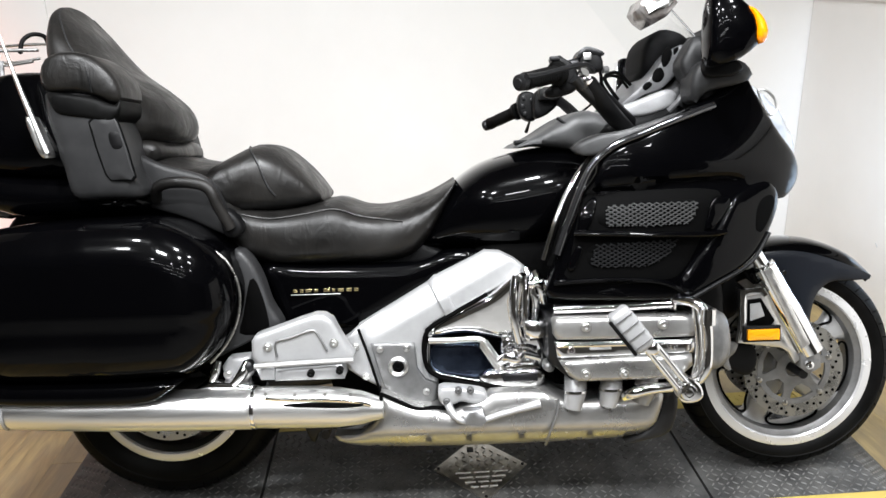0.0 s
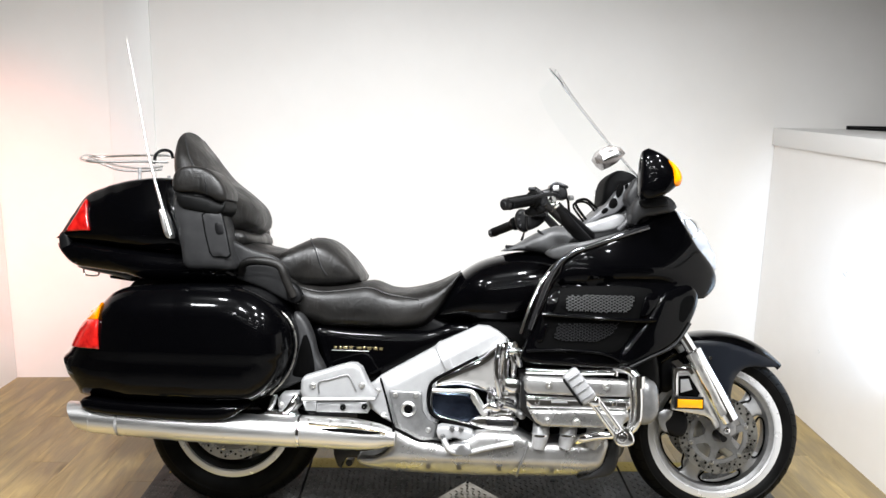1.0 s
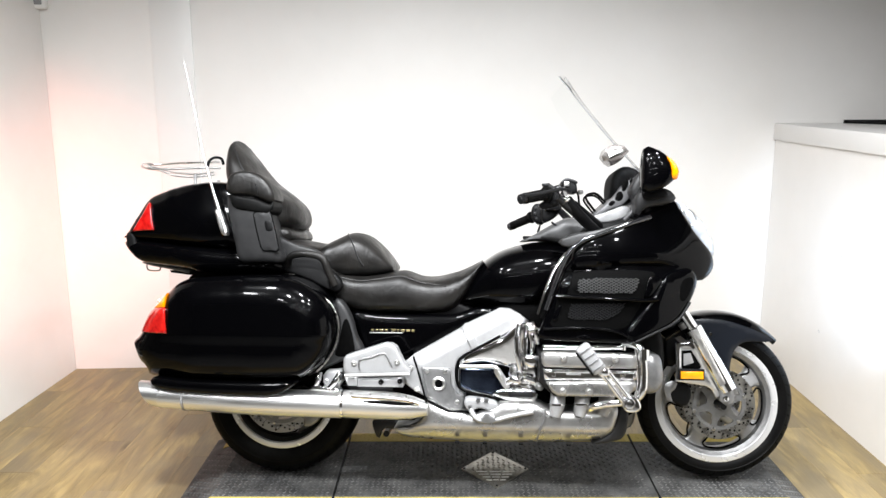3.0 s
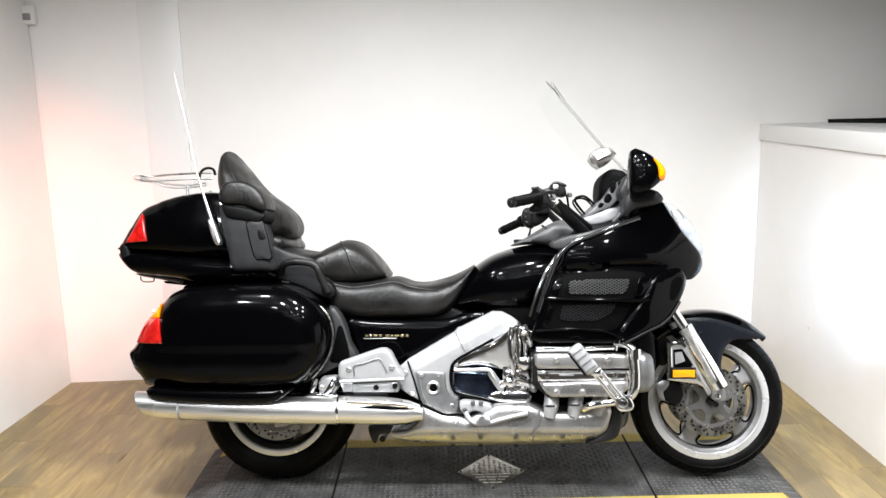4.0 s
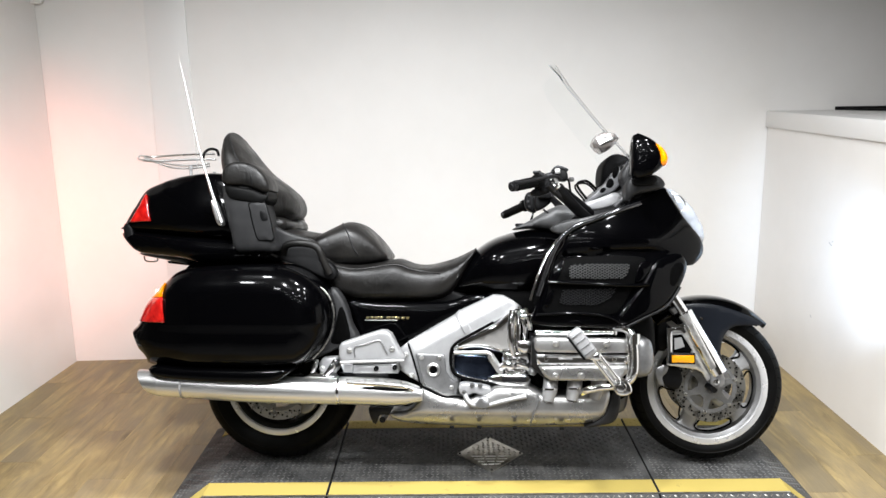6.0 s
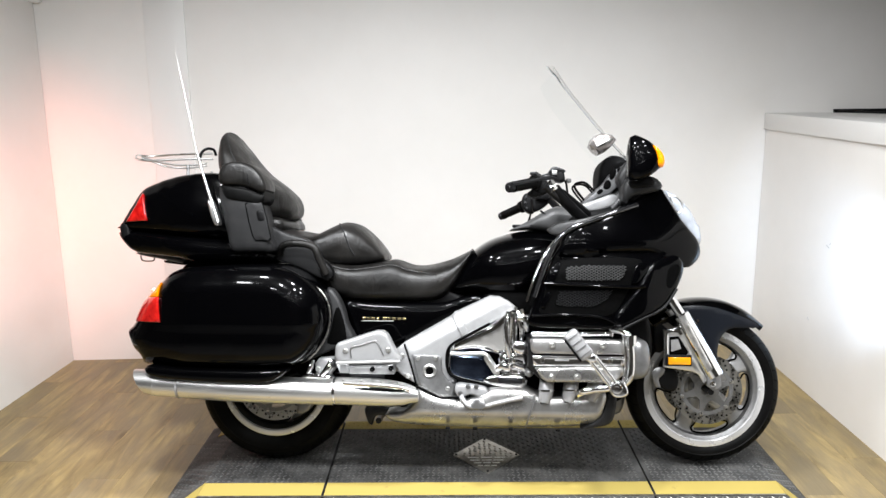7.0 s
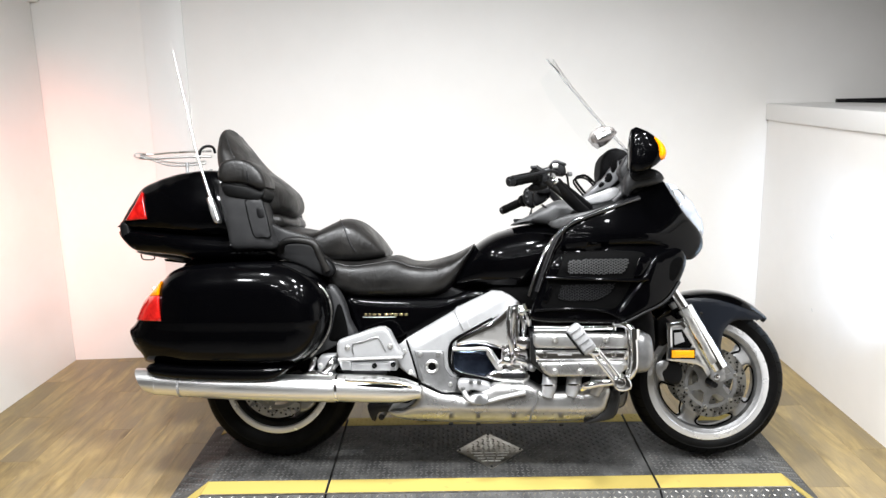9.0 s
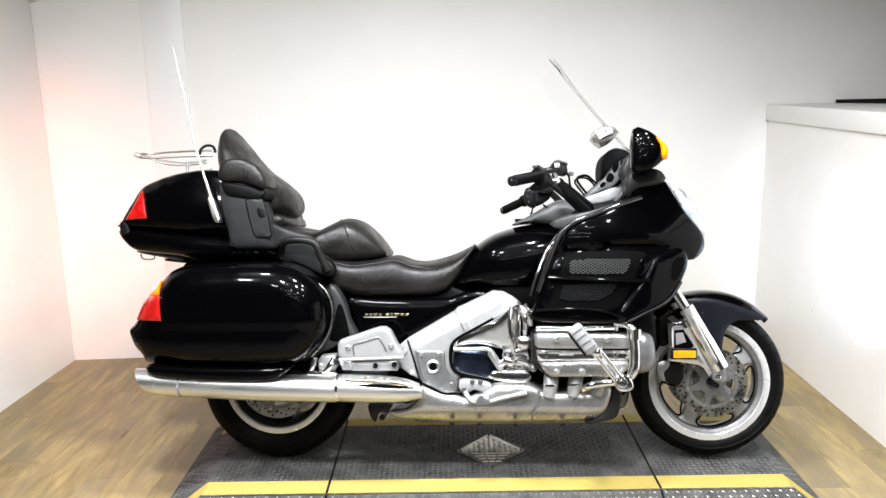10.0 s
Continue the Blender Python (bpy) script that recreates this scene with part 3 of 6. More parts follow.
for z, back, fore, w, sq in curve_through(BACK, 40):
    loop = []
    for q in range(48):
        a = 2 * math.pi * q / 48
        c, s = math.cos(a), math.sin(a)
        x = (back + fore) / 2 + (fore - back) / 2 * math.copysign(abs(c) ** (2 / sq), c)
        y = w * math.copysign(abs(s) ** (2 / sq), s)
        loop.append((x, y, z))
    loops.append(loop)
backrest = part("passenger_backrest", rings(bmesh.new(), loops), LEATHER, bike, "thick black vinyl passenger backrest")
for q in (9, 39):
    part("backrest_seam", tube([Vector(loop[q]) + Vector((0.0005, 0, 0)) for loop in loops[14:37:2]], 0.0022, 6, 40), GREY, backrest)
part("lumbar_pad", cushion([(-0.109, 0.972), (-0.001, 0.965), (0.046, 0.956), (0.056, 0.918), (-0.001, 0.907), (-0.097, 0.92)], -0.2, 0.2, 0.03), LEATHER, backrest)
part("passenger_seat", loft([(-0.10, 0.83, 0.945, 0.19, 3), (0.03, 0.80, 0.925, 0.215, 3.2), (0.13, 0.755, 0.906, 0.22, 3.2), (0.20, 0.72, 0.898, 0.205, 3.0), (0.245, 0.70, 0.88, 0.175, 2.6), (0.275, 0.70, 0.80, 0.12, 2.2)]), LEATHER, bike, "black vinyl passenger seat")
SEAT = [(0.205, 0.70, 0.83, 0.18, 2.8), (0.25, 0.655, 0.80, 0.205, 3.2), (0.33, 0.636, 0.783, 0.212, 3.6), (0.42, 0.632, 0.792, 0.212, 3.6), (0.475, 0.631, 0.799, 0.210, 3.5), (0.54, 0.631, 0.778, 0.202, 3.2), (0.60, 0.630, 0.776, 0.200, 2.8), (0.665, 0.640, 0.790, 0.197, 2.6), (0.71, 0.682, 0.805, 0.190, 2.5), (0.75, 0.752, 0.824, 0.178, 2.4), (0.784, 0.826, 0.843, 0.15, 2.2)]
seat = part("rider_seat", loft(SEAT, 44, 36), LEATHER, bike, "dished black vinyl rider seat with stitched seams")
for sgn in (-1, 1):
    part("seat_piping", tube(loft_line(SEAT, [(0.25, 90 - sgn * 62), (0.32, 90 - sgn * 60), (0.40, 90 - sgn * 56), (0.48, 90 - sgn * 52), (0.54, 90 - sgn * 52), (0.60, 90 - sgn * 58), (0.65, 90 - sgn * 70)]), 0.003, 6, 50), LEATHER, seat)
PAD = [(0.135, 0.80, 0.882, 0.195, 3), (0.18, 0.78, 0.902, 0.206, 3.2), (0.235, 0.765, 0.930, 0.204, 3.2), (0.28, 0.765, 0.947, 0.198, 3.2), (0.33, 0.765, 0.936, 0.186, 3), (0.38, 0.77, 0.897, 0.168, 2.8), (0.417, 0.78, 0.855, 0.15, 2.6), (0.44, 0.795, 0.82, 0.12, 2.4)]
pad = part("rider_backrest", loft(PAD, 36, 36), LEATHER, bike, "raised black vinyl rider backrest pad")
for sgn in (-1, 1):
    part("pad_seam", tube(loft_line(PAD, [(0.262, 90 - sgn * 20), (0.275, 90 - sgn * 45), (0.295, 90 - sgn * 70), (0.318, 90 - sgn * 92), (0.335, 90 - sgn * 104)]), 0.003, 6, 30), GREY, pad)
    part("grab_handle", tube([(x, sgn * y, z) for x, y, z in [(0.064, -0.25, 0.821), (0.078, -0.275, 0.849), (0.111, -0.285, 0.86), (0.166, -0.29, 0.858), (0.202, -0.29, 0.843), (0.22, -0.285, 0.801), (0.243, -0.27, 0.747)]], 0.0135, 12, 48), LEATHER, bike, "black moulded passenger grab handle")
    part("handle_mount", cushion([(0.22, 0.788), (0.243, 0.788), (0.269, 0.755), (0.264, 0.732), (0.239, 0.722), (0.221, 0.739)], sgn * 0.245 - 0.025, sgn * 0.245 + 0.025, 0.012), PLASTIC, bike)
    part("seat_side_panel", cushion([(0.002, 0.93), (0.078, 0.901), (0.173, 0.871), (0.21, 0.825), (0.232, 0.74), (0.217, 0.727), (0.124, 0.771), (0.016, 0.81), (0.001, 0.851)], sgn * 0.215 - 0.02, sgn * 0.215 + 0.02, 0.012), GREY, bike)

# saddlebags
BAG = [(-0.357, 0.712), (-0.322, 0.745), (-0.28, 0.765), (-0.205, 0.775), (-0.068, 0.782), (0.058, 0.782), (0.132, 0.768), (0.194, 0.733), (0.242, 0.684), (0.265, 0.617), (0.259, 0.552), (0.235, 0.494), (0.192, 0.443), (0.144, 0.416), (0.098, 0.408), (-0.07, 0.404), (-0.26, 0.408), (-0.419, 0.407), (-0.433, 0.411), (-0.442, 0.439), (-0.471, 0.469), (-0.492, 0.522), (-0.492, 0.537), (-0.459, 0.571), (-0.422, 0.643)]
BAG_RIM = curve_through(BAG, 160, True)


def bag_bulge(x, z):
    return 0.05 * smoothstep(-0.22, -0.46, x) + 0.02 * smoothstep(0.15, 0.30, x) + 0.007 * smoothstep(0.568, 0.552, z) + 0.03 * max(0, 0.56 - z)


def bag_face(x, z):
    d = rim_distance(np.array([[x, z]]), BAG_RIM)
    return float(-0.425 + bag_bulge(x, z) + 0.075 * rounded(d, 0.085)[0])


for sgn in (-1, 1):
    def side(bm):
        if sgn > 0:
            bmesh.ops.scale(bm, vec=(1, -1, 1), verts=bm.verts)
            bmesh.ops.reverse_faces(bm, faces=bm.faces)
        return bm

    bag = part("saddlebag", side(panel(BAG, -0.425, 0.22, 0.085, 0.075, fn=bag_bulge, dome=0.022)), GLOSS, bike, "glossy black hard saddlebag")
    part("saddlebag_lower", side(panel([(-0.389, 0.414), (-0.248, 0.41), (-0.06, 0.406), (0.107, 0.41), (0.148, 0.416), (0.106, 0.384), (0.061, 0.36), (-0.039, 0.355), (-0.248, 0.361), (-0.375, 0.377)], -0.40, 0.2, 0.02)), GLOSS, bag)
    part("tail_light", side(panel([(-0.336, 0.666), (-0.329, 0.62), (-0.323, 0.576), (-0.445, 0.575), (-0.43, 0.608), (-0.408, 0.651), (-0.391, 0.662)], 0, 0.03, 0.005, 0.004, fn=lambda x, z: bag_face(x, z) - 0.027, smooth=False, step=0.012)), RED, bag, "red tail light lens")
    part("turn_signal", side(panel([(-0.342, 0.716), (-0.338, 0.688), (-0.336, 0.668), (-0.391, 0.662), (-0.404, 0.66), (-0.384, 0.689)], 0, 0.03, 0.004, 0.003, fn=lambda x, z: bag_face(x, z) - 0.027, smooth=False, step=0.012)), AMBER, bag, "amber turn signal lens")
    part("bag_bumper", side(panel([(-0.483, 0.544), (-0.448, 0.568), (-0.414, 0.555), (-0.414, 0.45), (-0.438, 0.441), (-0.461, 0.472), (-0.483, 0.522)], 0, 0.06, 0.015, 0.012, fn=lambda x, z: bag_face(x, z) - 0.008)), GLOSS, bag)
    part("bag_trim", side(tube([(0.204, -0.345, 0.717), (0.25, -0.345, 0.676), (0.273, -0.345, 0.615), (0.267, -0.345, 0.547), (0.24, -0.345, 0.488), (0.196, -0.345, 0.439)], 0.0032, 8)), STEEL, bag, "thin bright trim line")

# side cover under the seat, with its badge drawn as plain bars
cover = part("side_cover", panel([(0.293, 0.642), (0.431, 0.637), (0.658, 0.636), (0.758, 0.662), (0.844, 0.664), (0.85, 0.650), (0.742, 0.597), (0.625, 0.531), (0.538, 0.482), (0.479, 0.47), (0.336, 0.467), (0.327, 0.511), (0.313, 0.57)], -0.19, 0.1, 0.036, 0.020), GLOSS, bike, "glossy black side cover with a gold badge", both=True)
for k, (x0, w) in enumerate(((517, 9), (529, 8), (539, 12), (554, 9), (571, 13), (586, 7), (596, 12), (611, 11), (625, 9))):
    a = [(0.367, 0.576), (0.538, 0.574)]
    fx = lambda px: a[0][0] + (a[1][0] - a[0][0]) * (px - 517) / 120
    part("badge_bar", block(((fx(x0) + fx(x0 + w)) / 2, -0.1925, a[0][1]), (fx(x0 + w) - fx(x0) - 0.002, 0.003, 0.0085), 0.001), GOLD, cover, "gold badge bar")
part("badge_line", block((0.425, -0.1935, 0.5665), (0.125, 0.003, 0.0025), 0.0006), BRUSHED, cover)
strut = part("bag_strut", panel([(0.244, 0.695), (0.267, 0.683), (0.289, 0.652), (0.306, 0.61), (0.32, 0.56), (0.349, 0.498), (0.307, 0.483), (0.235, 0.449), (0.135, 0.405), (0.173, 0.451), (0.209, 0.514), (0.234, 0.584), (0.242, 0.639)], -0.26, 0.06, 0.014, 0.012), STRUT, bike, "dark grey moulded strut ahead of the saddlebag", both=True)
# thin black sheet painted as the shade in the strut's opening
part("strut_opening", panel([(0.278, 0.619), (0.292, 0.617), (0.304, 0.584), (0.315, 0.539), (0.318, 0.499), (0.298, 0.485), (0.246, 0.487), (0.256, 0.529)], -0.2615, 0.004, 0.002, 0.001), JOINT, strut, both=True)

# tank and top shelter
part("seat_frame", cushion([(0.453, 0.729), (0.636, 0.705), (0.773, 0.647), (0.84, 0.59), (0.749, 0.499), (0.474, 0.5)], -0.13, 0.13, 0.02), PLASTIC, bike, "black frame cover under the seat")
tank = part("tank_shelter", loft([(0.690, 0.662, 0.690, 0.12, 2.4), (0.725, 0.658, 0.755, 0.150, 2.6), (0.775, 0.654, 0.825, 0.176, 2.6), (0.85, 0.650, 0.878, 0.21, 2.6), (0.94, 0.642, 0.906, 0.22, 2.6), (1.02, 0.66, 0.918, 0.225, 2.6), (1.09, 0.70, 0.912, 0.22, 2.6), (1.13, 0.76, 0.89, 0.20, 2.4)], 44, 44), GLOSS, bike, "glossy black tank shelter")
part("shelter_pad", cushion([(0.931, 0.917), (0.989, 0.946), (1.068, 0.992), (1.125, 1.007), (1.196, 0.975), (1.239, 0.956), (1.139, 0.897), (1.081, 0.907), (1.009, 0.92)], -0.155, 0.155, 0.03, dome=0.02), SHELTER, tank, "dark grey textured upper shelter")
part("shelter_rib", tube([(1.044, -0.15, 0.989), (1.078, -0.16, 0.965), (1.127, -0.165, 0.935)], 0.004, 8), PLASTIC, tank)
part("fuel_hinge", block((0.955, -0.12, 0.931), (0.035, 0.03, 0.012), 0.004), PLASTIC, tank)

# ---- engine, frame and exhaust ----
frame_spar = part("frame_spar", panel([(0.53, 0.488), (0.706, 0.59), (0.725, 0.606), (0.852, 0.666), (0.889, 0.664), (0.924, 0.646), (0.95, 0.625), (0.902, 0.588), (0.856, 0.565), (0.768, 0.521), (0.722, 0.496), (0.698, 0.477), (0.692, 0.437), (0.693, 0.386), (0.706, 0.36), (0.729, 0.348), (0.718, 0.284), (0.673, 0.285), (0.605, 0.308), (0.586, 0.324), (0.563, 0.397)], -0.235, 0.10, 0.010, 0.008, smooth=False, step=0.011, fn=lambda x, z: 0.75 * max(0, 0.047 - (0.492 + 0.556 * (x - 0.53) - z) * 0.874) * smoothstep(0.52, 0.60, x)), SILVER, bike, "silver painted aluminium frame spar", both=True)
part("spar_collar", panel([(0.708, 0.591), (0.722, 0.607), (0.736, 0.61), (0.776, 0.524), (0.75, 0.511)], -0.243, 0.03, 0.004, smooth=False, step=0.010, fn=lambda x, z: 0.75 * max(0, 0.047 - (0.492 + 0.556 * (x - 0.53) - z) * 0.874)), SILVER, frame_spar, both=True)
pivot_plate = part("pivot_plate", panel([(0.562, 0.447), (0.671, 0.445), (0.676, 0.383), (0.695, 0.354), (0.726, 0.341), (0.716, 0.292), (0.673, 0.293), (0.595, 0.328), (0.578, 0.379)], -0.246, 0.02, 0.005, 0.004, smooth=False, step=0.012), CAST, frame_spar, "grey aluminium pivot plate with bolts")
for p in [(0.585, -0.247, 0.433), (0.651, -0.247, 0.434), (0.697, -0.247, 0.322)]:
    part("bolt", bolt(*p, 0.006), BRUSHED, frame_spar)
c = (0.629, -0.246, 0.388)
part("pivot_ring", lathe([(0, 0.026), (-0.005, 0.0245), (-0.007, 0.020), (-0.004, 0.0155), (0.004, 0.014)], c, around=24), BRUSHED, frame_spar)
# black hexagon that stands for the dark inside of the pivot's hole
part("pivot_hole", lathe([(0.004, 0.016), (-0.0045, 0.0155), (-0.005, 0.006), (-0.002, 0.004)], c, around=6, caps=True), JOINT, frame_spar)
part("spar_gap", tube([(0.535, -0.256, 0.488), (0.553, -0.257, 0.434), (0.568, -0.258, 0.383), (0.583, -0.258, 0.329)], 0.0035, 8), JOINT, frame_spar)
part("spar_gap", tube([(0.588, -0.3, 0.336), (0.623, -0.305, 0.322), (0.672, -0.305, 0.299), (0.712, -0.3, 0.299), (0.746, -0.295, 0.294)], 0.005, 8), JOINT, frame_spar)
hanger = part("foot_hanger", panel([(0.486, 0.455), (0.512, 0.473), (0.532, 0.49), (0.55, 0.446), (0.567, 0.391), (0.582, 0.339), (0.538, 0.363), (0.5, 0.391)], -0.255, 0.04, 0.006, smooth=False, step=0.012), SILVER, bike, "silver hanger plate with two bolts", both=True)
for p in [(0.527, -0.256, 0.445), (0.55, -0.256, 0.368)]:
    part("bolt", bolt(*p, 0.0065), BRUSHED, hanger)

# passenger footboard
board = part("passenger_footboard", panel([(0.29, 0.484), (0.299, 0.497), (0.339, 0.51), (0.407, 0.533), (0.442, 0.543), (0.463, 0.542), (0.481, 0.53), (0.498, 0.496), (0.513, 0.468), (0.53, 0.443), (0.527, 0.43), (0.415, 0.429), (0.295, 0.426), (0.289, 0.448)], -0.335, 0.05, 0.012, 0.01, smooth=False, step=0.012), SILVER, bike, "silver folding passenger footboard with bolts", both=True)
part("board_groove", tube([(0.35, -0.337, 0.446), (0.349, -0.337, 0.481), (0.386, -0.337, 0.492), (0.433, -0.337, 0.507), (0.448, -0.337, 0.497), (0.468, -0.337, 0.458)], 0.0028, 8, 40), CAST, board)
part("board_ledge", tube([(0.297, -0.345, 0.427), (0.417, -0.345, 0.432), (0.53, -0.345, 0.436)], 0.006, 8), SILVER, board)
for p in [(0.329, -0.337, 0.47), (0.485, -0.337, 0.476)]:
    part("bolt", bolt(*p, 0.007), BRUSHED, board)
part("board_underside", cushion([(0.342, 0.413), (0.5, 0.421), (0.505, 0.386), (0.341, 0.385)], -0.335, -0.25, 0.008, smooth=False), SILVER, board)
part("board_bracket", cushion([(0.294, 0.42), (0.34, 0.421), (0.338, 0.387), (0.306, 0.387)], -0.33, -0.25, 0.008, smooth=False), SILVER, board)
for p in [(0.428, -0.34, 0.405), (0.496, -0.34, 0.41)]:
    part("rubber_stop", lathe([(0.01, 0.009), (-0.006, 0.009), (-0.01, 0.006), (-0.01, 0.002)], p, around=14), RUBBER, board)
hinge = part("board_hinge", panel([(0.209, 0.417), (0.223, 0.436), (0.274, 0.44), (0.282, 0.426), (0.283, 0.398), (0.265, 0.376), (0.214, 0.38)], -0.305, 0.05, 0.01, smooth=False, step=0.012), SILVER, bike, both=True)
part("bolt", bolt(*(0.223, -0.306, 0.399), 0.007), BRUSHED, hinge)
part("hinge_pin", tube([(0.274, -0.31, 0.429), (0.261, -0.32, 0.404), (0.238, -0.32, 0.378)], [0.011, 0.013, 0.009]), CHROME, hinge)
part("hinge_pin", tube([(0.2, -0.3, 0.431), (0.192, -0.305, 0.403), (0.185, -0.305, 0.38)], [0.009, 0.012, 0.009]), CHROME, hinge)
part("hinge_knuckle", lathe([(0, 0.016), (-0.02, 0.014), (-0.026, 0.006)], (0.274, -0.3, 0.418), around=18, caps=True), DARKMETAL, hinge)
part("hinge_foot", cushion([(0.151, 0.371), (0.189, 0.384), (0.271, 0.376), (0.3, 0.364), (0.298, 0.344), (0.148, 0.346)], -0.32, -0.24, 0.01), CHROME, hinge)

# exhaust
muffler = part("muffler", tube([(-0.375, -0.335, 0.343), (-0.323, -0.335, 0.34), (-0.068, -0.335, 0.328), (0.286, -0.335, 0.32)], [0.047, 0.048, 0.049, 0.047], 28, 24), BRUSHED, bike, "long satin chrome muffler")
part("heat_shield", tube([(0.282, -0.335, 0.325), (0.369, -0.335, 0.323), (0.452, -0.335, 0.321), (0.523, -0.335, 0.317), (0.562, -0.335, 0.315), (0.585, -0.335, 0.313), (0.595, -0.335, 0.313)], [0.0485, 0.0495, 0.0495, 0.0495, 0.047, 0.040, 0.024], 28, 36, smooth=True), BRUSHED, muffler, "polished chrome heat shield")
def slant(bm):
    """Cuts the outlet back at its lower side."""
    for v in bm.verts:
        if v.co.x < -0.43:
            v.co.x += 0.6 * max(0, 0.392 - v.co.z)
    return bm


part("muffler_tip", slant(tube([(-0.458, -0.335, 0.350), (-0.372, -0.335, 0.343)], [0.044, 0.0482], 28)), BRUSHED, muffler)
# closed plug; the darkness of the outlet is only its colour
part("muffler_bore", slant(tube([(-0.4595, -0.335, 0.350), (-0.432, -0.335, 0.348)], 0.036, 24)), JOINT, muffler)
part("muffler_band", lathe([(-0.004, 0.0497), (0.004, 0.0497)], (-0.284, -0.335, 0.338), axis=(1, 0, 0), around=28), SILVER, muffler)
part("shield_lip", lathe([(-0.003, 0.0500), (0.003, 0.0510), (0.006, 0.0500)], (0.291, -0.335, 0.324), axis=(1, 0, 0), around=30), CHROME, muffler)
part("shield_ridge", tube([(0.326, -0.374, 0.357), (0.393, -0.378, 0.354), (0.471, -0.379, 0.351), (0.536, -0.377, 0.344), (0.568, -0.37, 0.333)], 0.004, 8), CHROME, muffler)
part("shield_gap", tube([(0.592, -0.34, 0.353), (0.588, -0.345, 0.325), (0.568, -0.35, 0.298), (0.533, -0.35, 0.283), (0.493, -0.345, 0.275)], 0.0045, 8), JOINT, muffler)
# black sliver drawn as the shaded slot of the shield
part("shield_slot", cushion([(0.366, 0.344), (0.445, 0.346), (0.497, 0.342), (0.556, 0.337), (0.497, 0.332), (0.392, 0.335)], -0.383, -0.372, 0.002), JOINT, muffler)
for p in [(0.328, -0.378, 0.37), (0.396, -0.38, 0.367), (0.465, -0.38, 0.366), (0.524, -0.378, 0.363)]:
    part("shield_screw", lathe([(0, 0.005), (-0.003, 0.004)], p, around=10, caps=True), BRUSHED, muffler)
far = part("muffler", tube([(-0.47, 0.335, 0.285), (-0.2, 0.335, 0.28), (0.27, 0.335, 0.27), (0.55, 0.335, 0.26)], [0.047, 0.049, 0.048, 0.02], 24, 24), BRUSHED, bike, "long satin chrome muffler")

belly = part("belly_cowl", panel([(0.469, 0.229), (0.534, 0.239), (0.578, 0.282), (0.587, 0.315), (0.585, 0.334), (0.61, 0.324), (0.671, 0.301), (0.718, 0.296), (0.759, 0.289), (0.843, 0.323), (0.863, 0.334), (0.981, 0.333), (1.035, 0.31), (1.104, 0.308), (1.186, 0.312), (1.269, 0.327), (1.261, 0.258), (1.238, 0.215), (1.206, 0.198), (1.049, 0.187), (0.817, 0.182), (0.599, 0.187), (0.501, 0.2)], -0.318, 0.18, 0.03, 0.02, step=0.016, fn=lambda x, z: 0.8 * max(0, 0.245 - z)), COVER, bike, "silver painted belly cowl over the header pipes", both=True)
part("cowl_end", cushion([(1.185, 0.188), (1.245, 0.198), (1.290, 0.212), (1.308, 0.255), (1.310, 0.315), (1.282, 0.320), (1.264, 0.272), (1.237, 0.224)], -0.30, -0.12, 0.014), GREY, belly, "dark plastic wedge at the front of the cowl")
for pts in ([(1.061, -0.29, 0.367), (1.057, -0.31, 0.334), (1.049, -0.315, 0.29)], [(1.15, -0.29, 0.367), (1.143, -0.31, 0.337), (1.134, -0.315, 0.294)], [(1.237, -0.29, 0.372), (1.228, -0.31, 0.342), (1.213, -0.315, 0.299)]):
    part("header_pipe", tube(pts, [0.026, 0.027, 0.02], 18), SILVER, bike, "silver exhaust header stub")
    part("header_pipe", tube([(x, -y, z) for x, y, z in pts], [0.026, 0.027, 0.02], 18), CAST, bike)
    part("header_band", lathe([(-0.004, 0.027), (-0.004, 0.0295), (0.002, 0.0295), (0.002, 0.027)], pts[1], axis=(0, 0.1, 1), around=20), CHROME, bike)

part("cowl_step", tube([(1.015, -0.322, 0.318), (1.008, -0.326, 0.275), (0.992, -0.322, 0.232), (0.985, -0.300, 0.196)], 0.0035, 8), CAST, belly)
for x in (0.70, 0.80, 0.93, 1.10):
    part("cowl_clip", block((x, -0.292, 0.186), (0.016, 0.02, 0.008), 0.002), PLASTIC, belly)
part("front_skirt", cushion([(1.255, 0.277), (1.393, 0.287), (1.395, 0.236), (1.379, 0.186), (1.333, 0.172), (1.254, 0.162)], 0.02, 0.08, 0.012), CAST, bike, "black plastic skirt ahead of the engine")
# engine core, closing what lies behind the covers; its near-black colour stands for shade
core = part("engine_block", cushion([(0.486, 0.51), (0.708, 0.598), (0.929, 0.685), (1.363, 0.596), (1.371, 0.367), (1.263, 0.248), (0.529, 0.227)], -0.18, 0.18, 0.02), JOINT, bike, "engine block behind the covers, coloured near-black as shade")
# near-black filler, with the shade under the seat put into its colour
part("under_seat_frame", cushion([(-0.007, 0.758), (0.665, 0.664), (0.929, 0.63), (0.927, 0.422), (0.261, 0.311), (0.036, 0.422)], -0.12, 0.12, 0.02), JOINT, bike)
part("rear_fender", cushion([(-0.354, 0.781), (-0.036, 0.79), (0.151, 0.685), (0.243, 0.501), (0.149, 0.409), (0.057, 0.594), (-0.131, 0.686), (-0.32, 0.595), (-0.368, 0.456), (-0.391, 0.595)], -0.11, 0.11, 0.02), PLASTIC, bike)

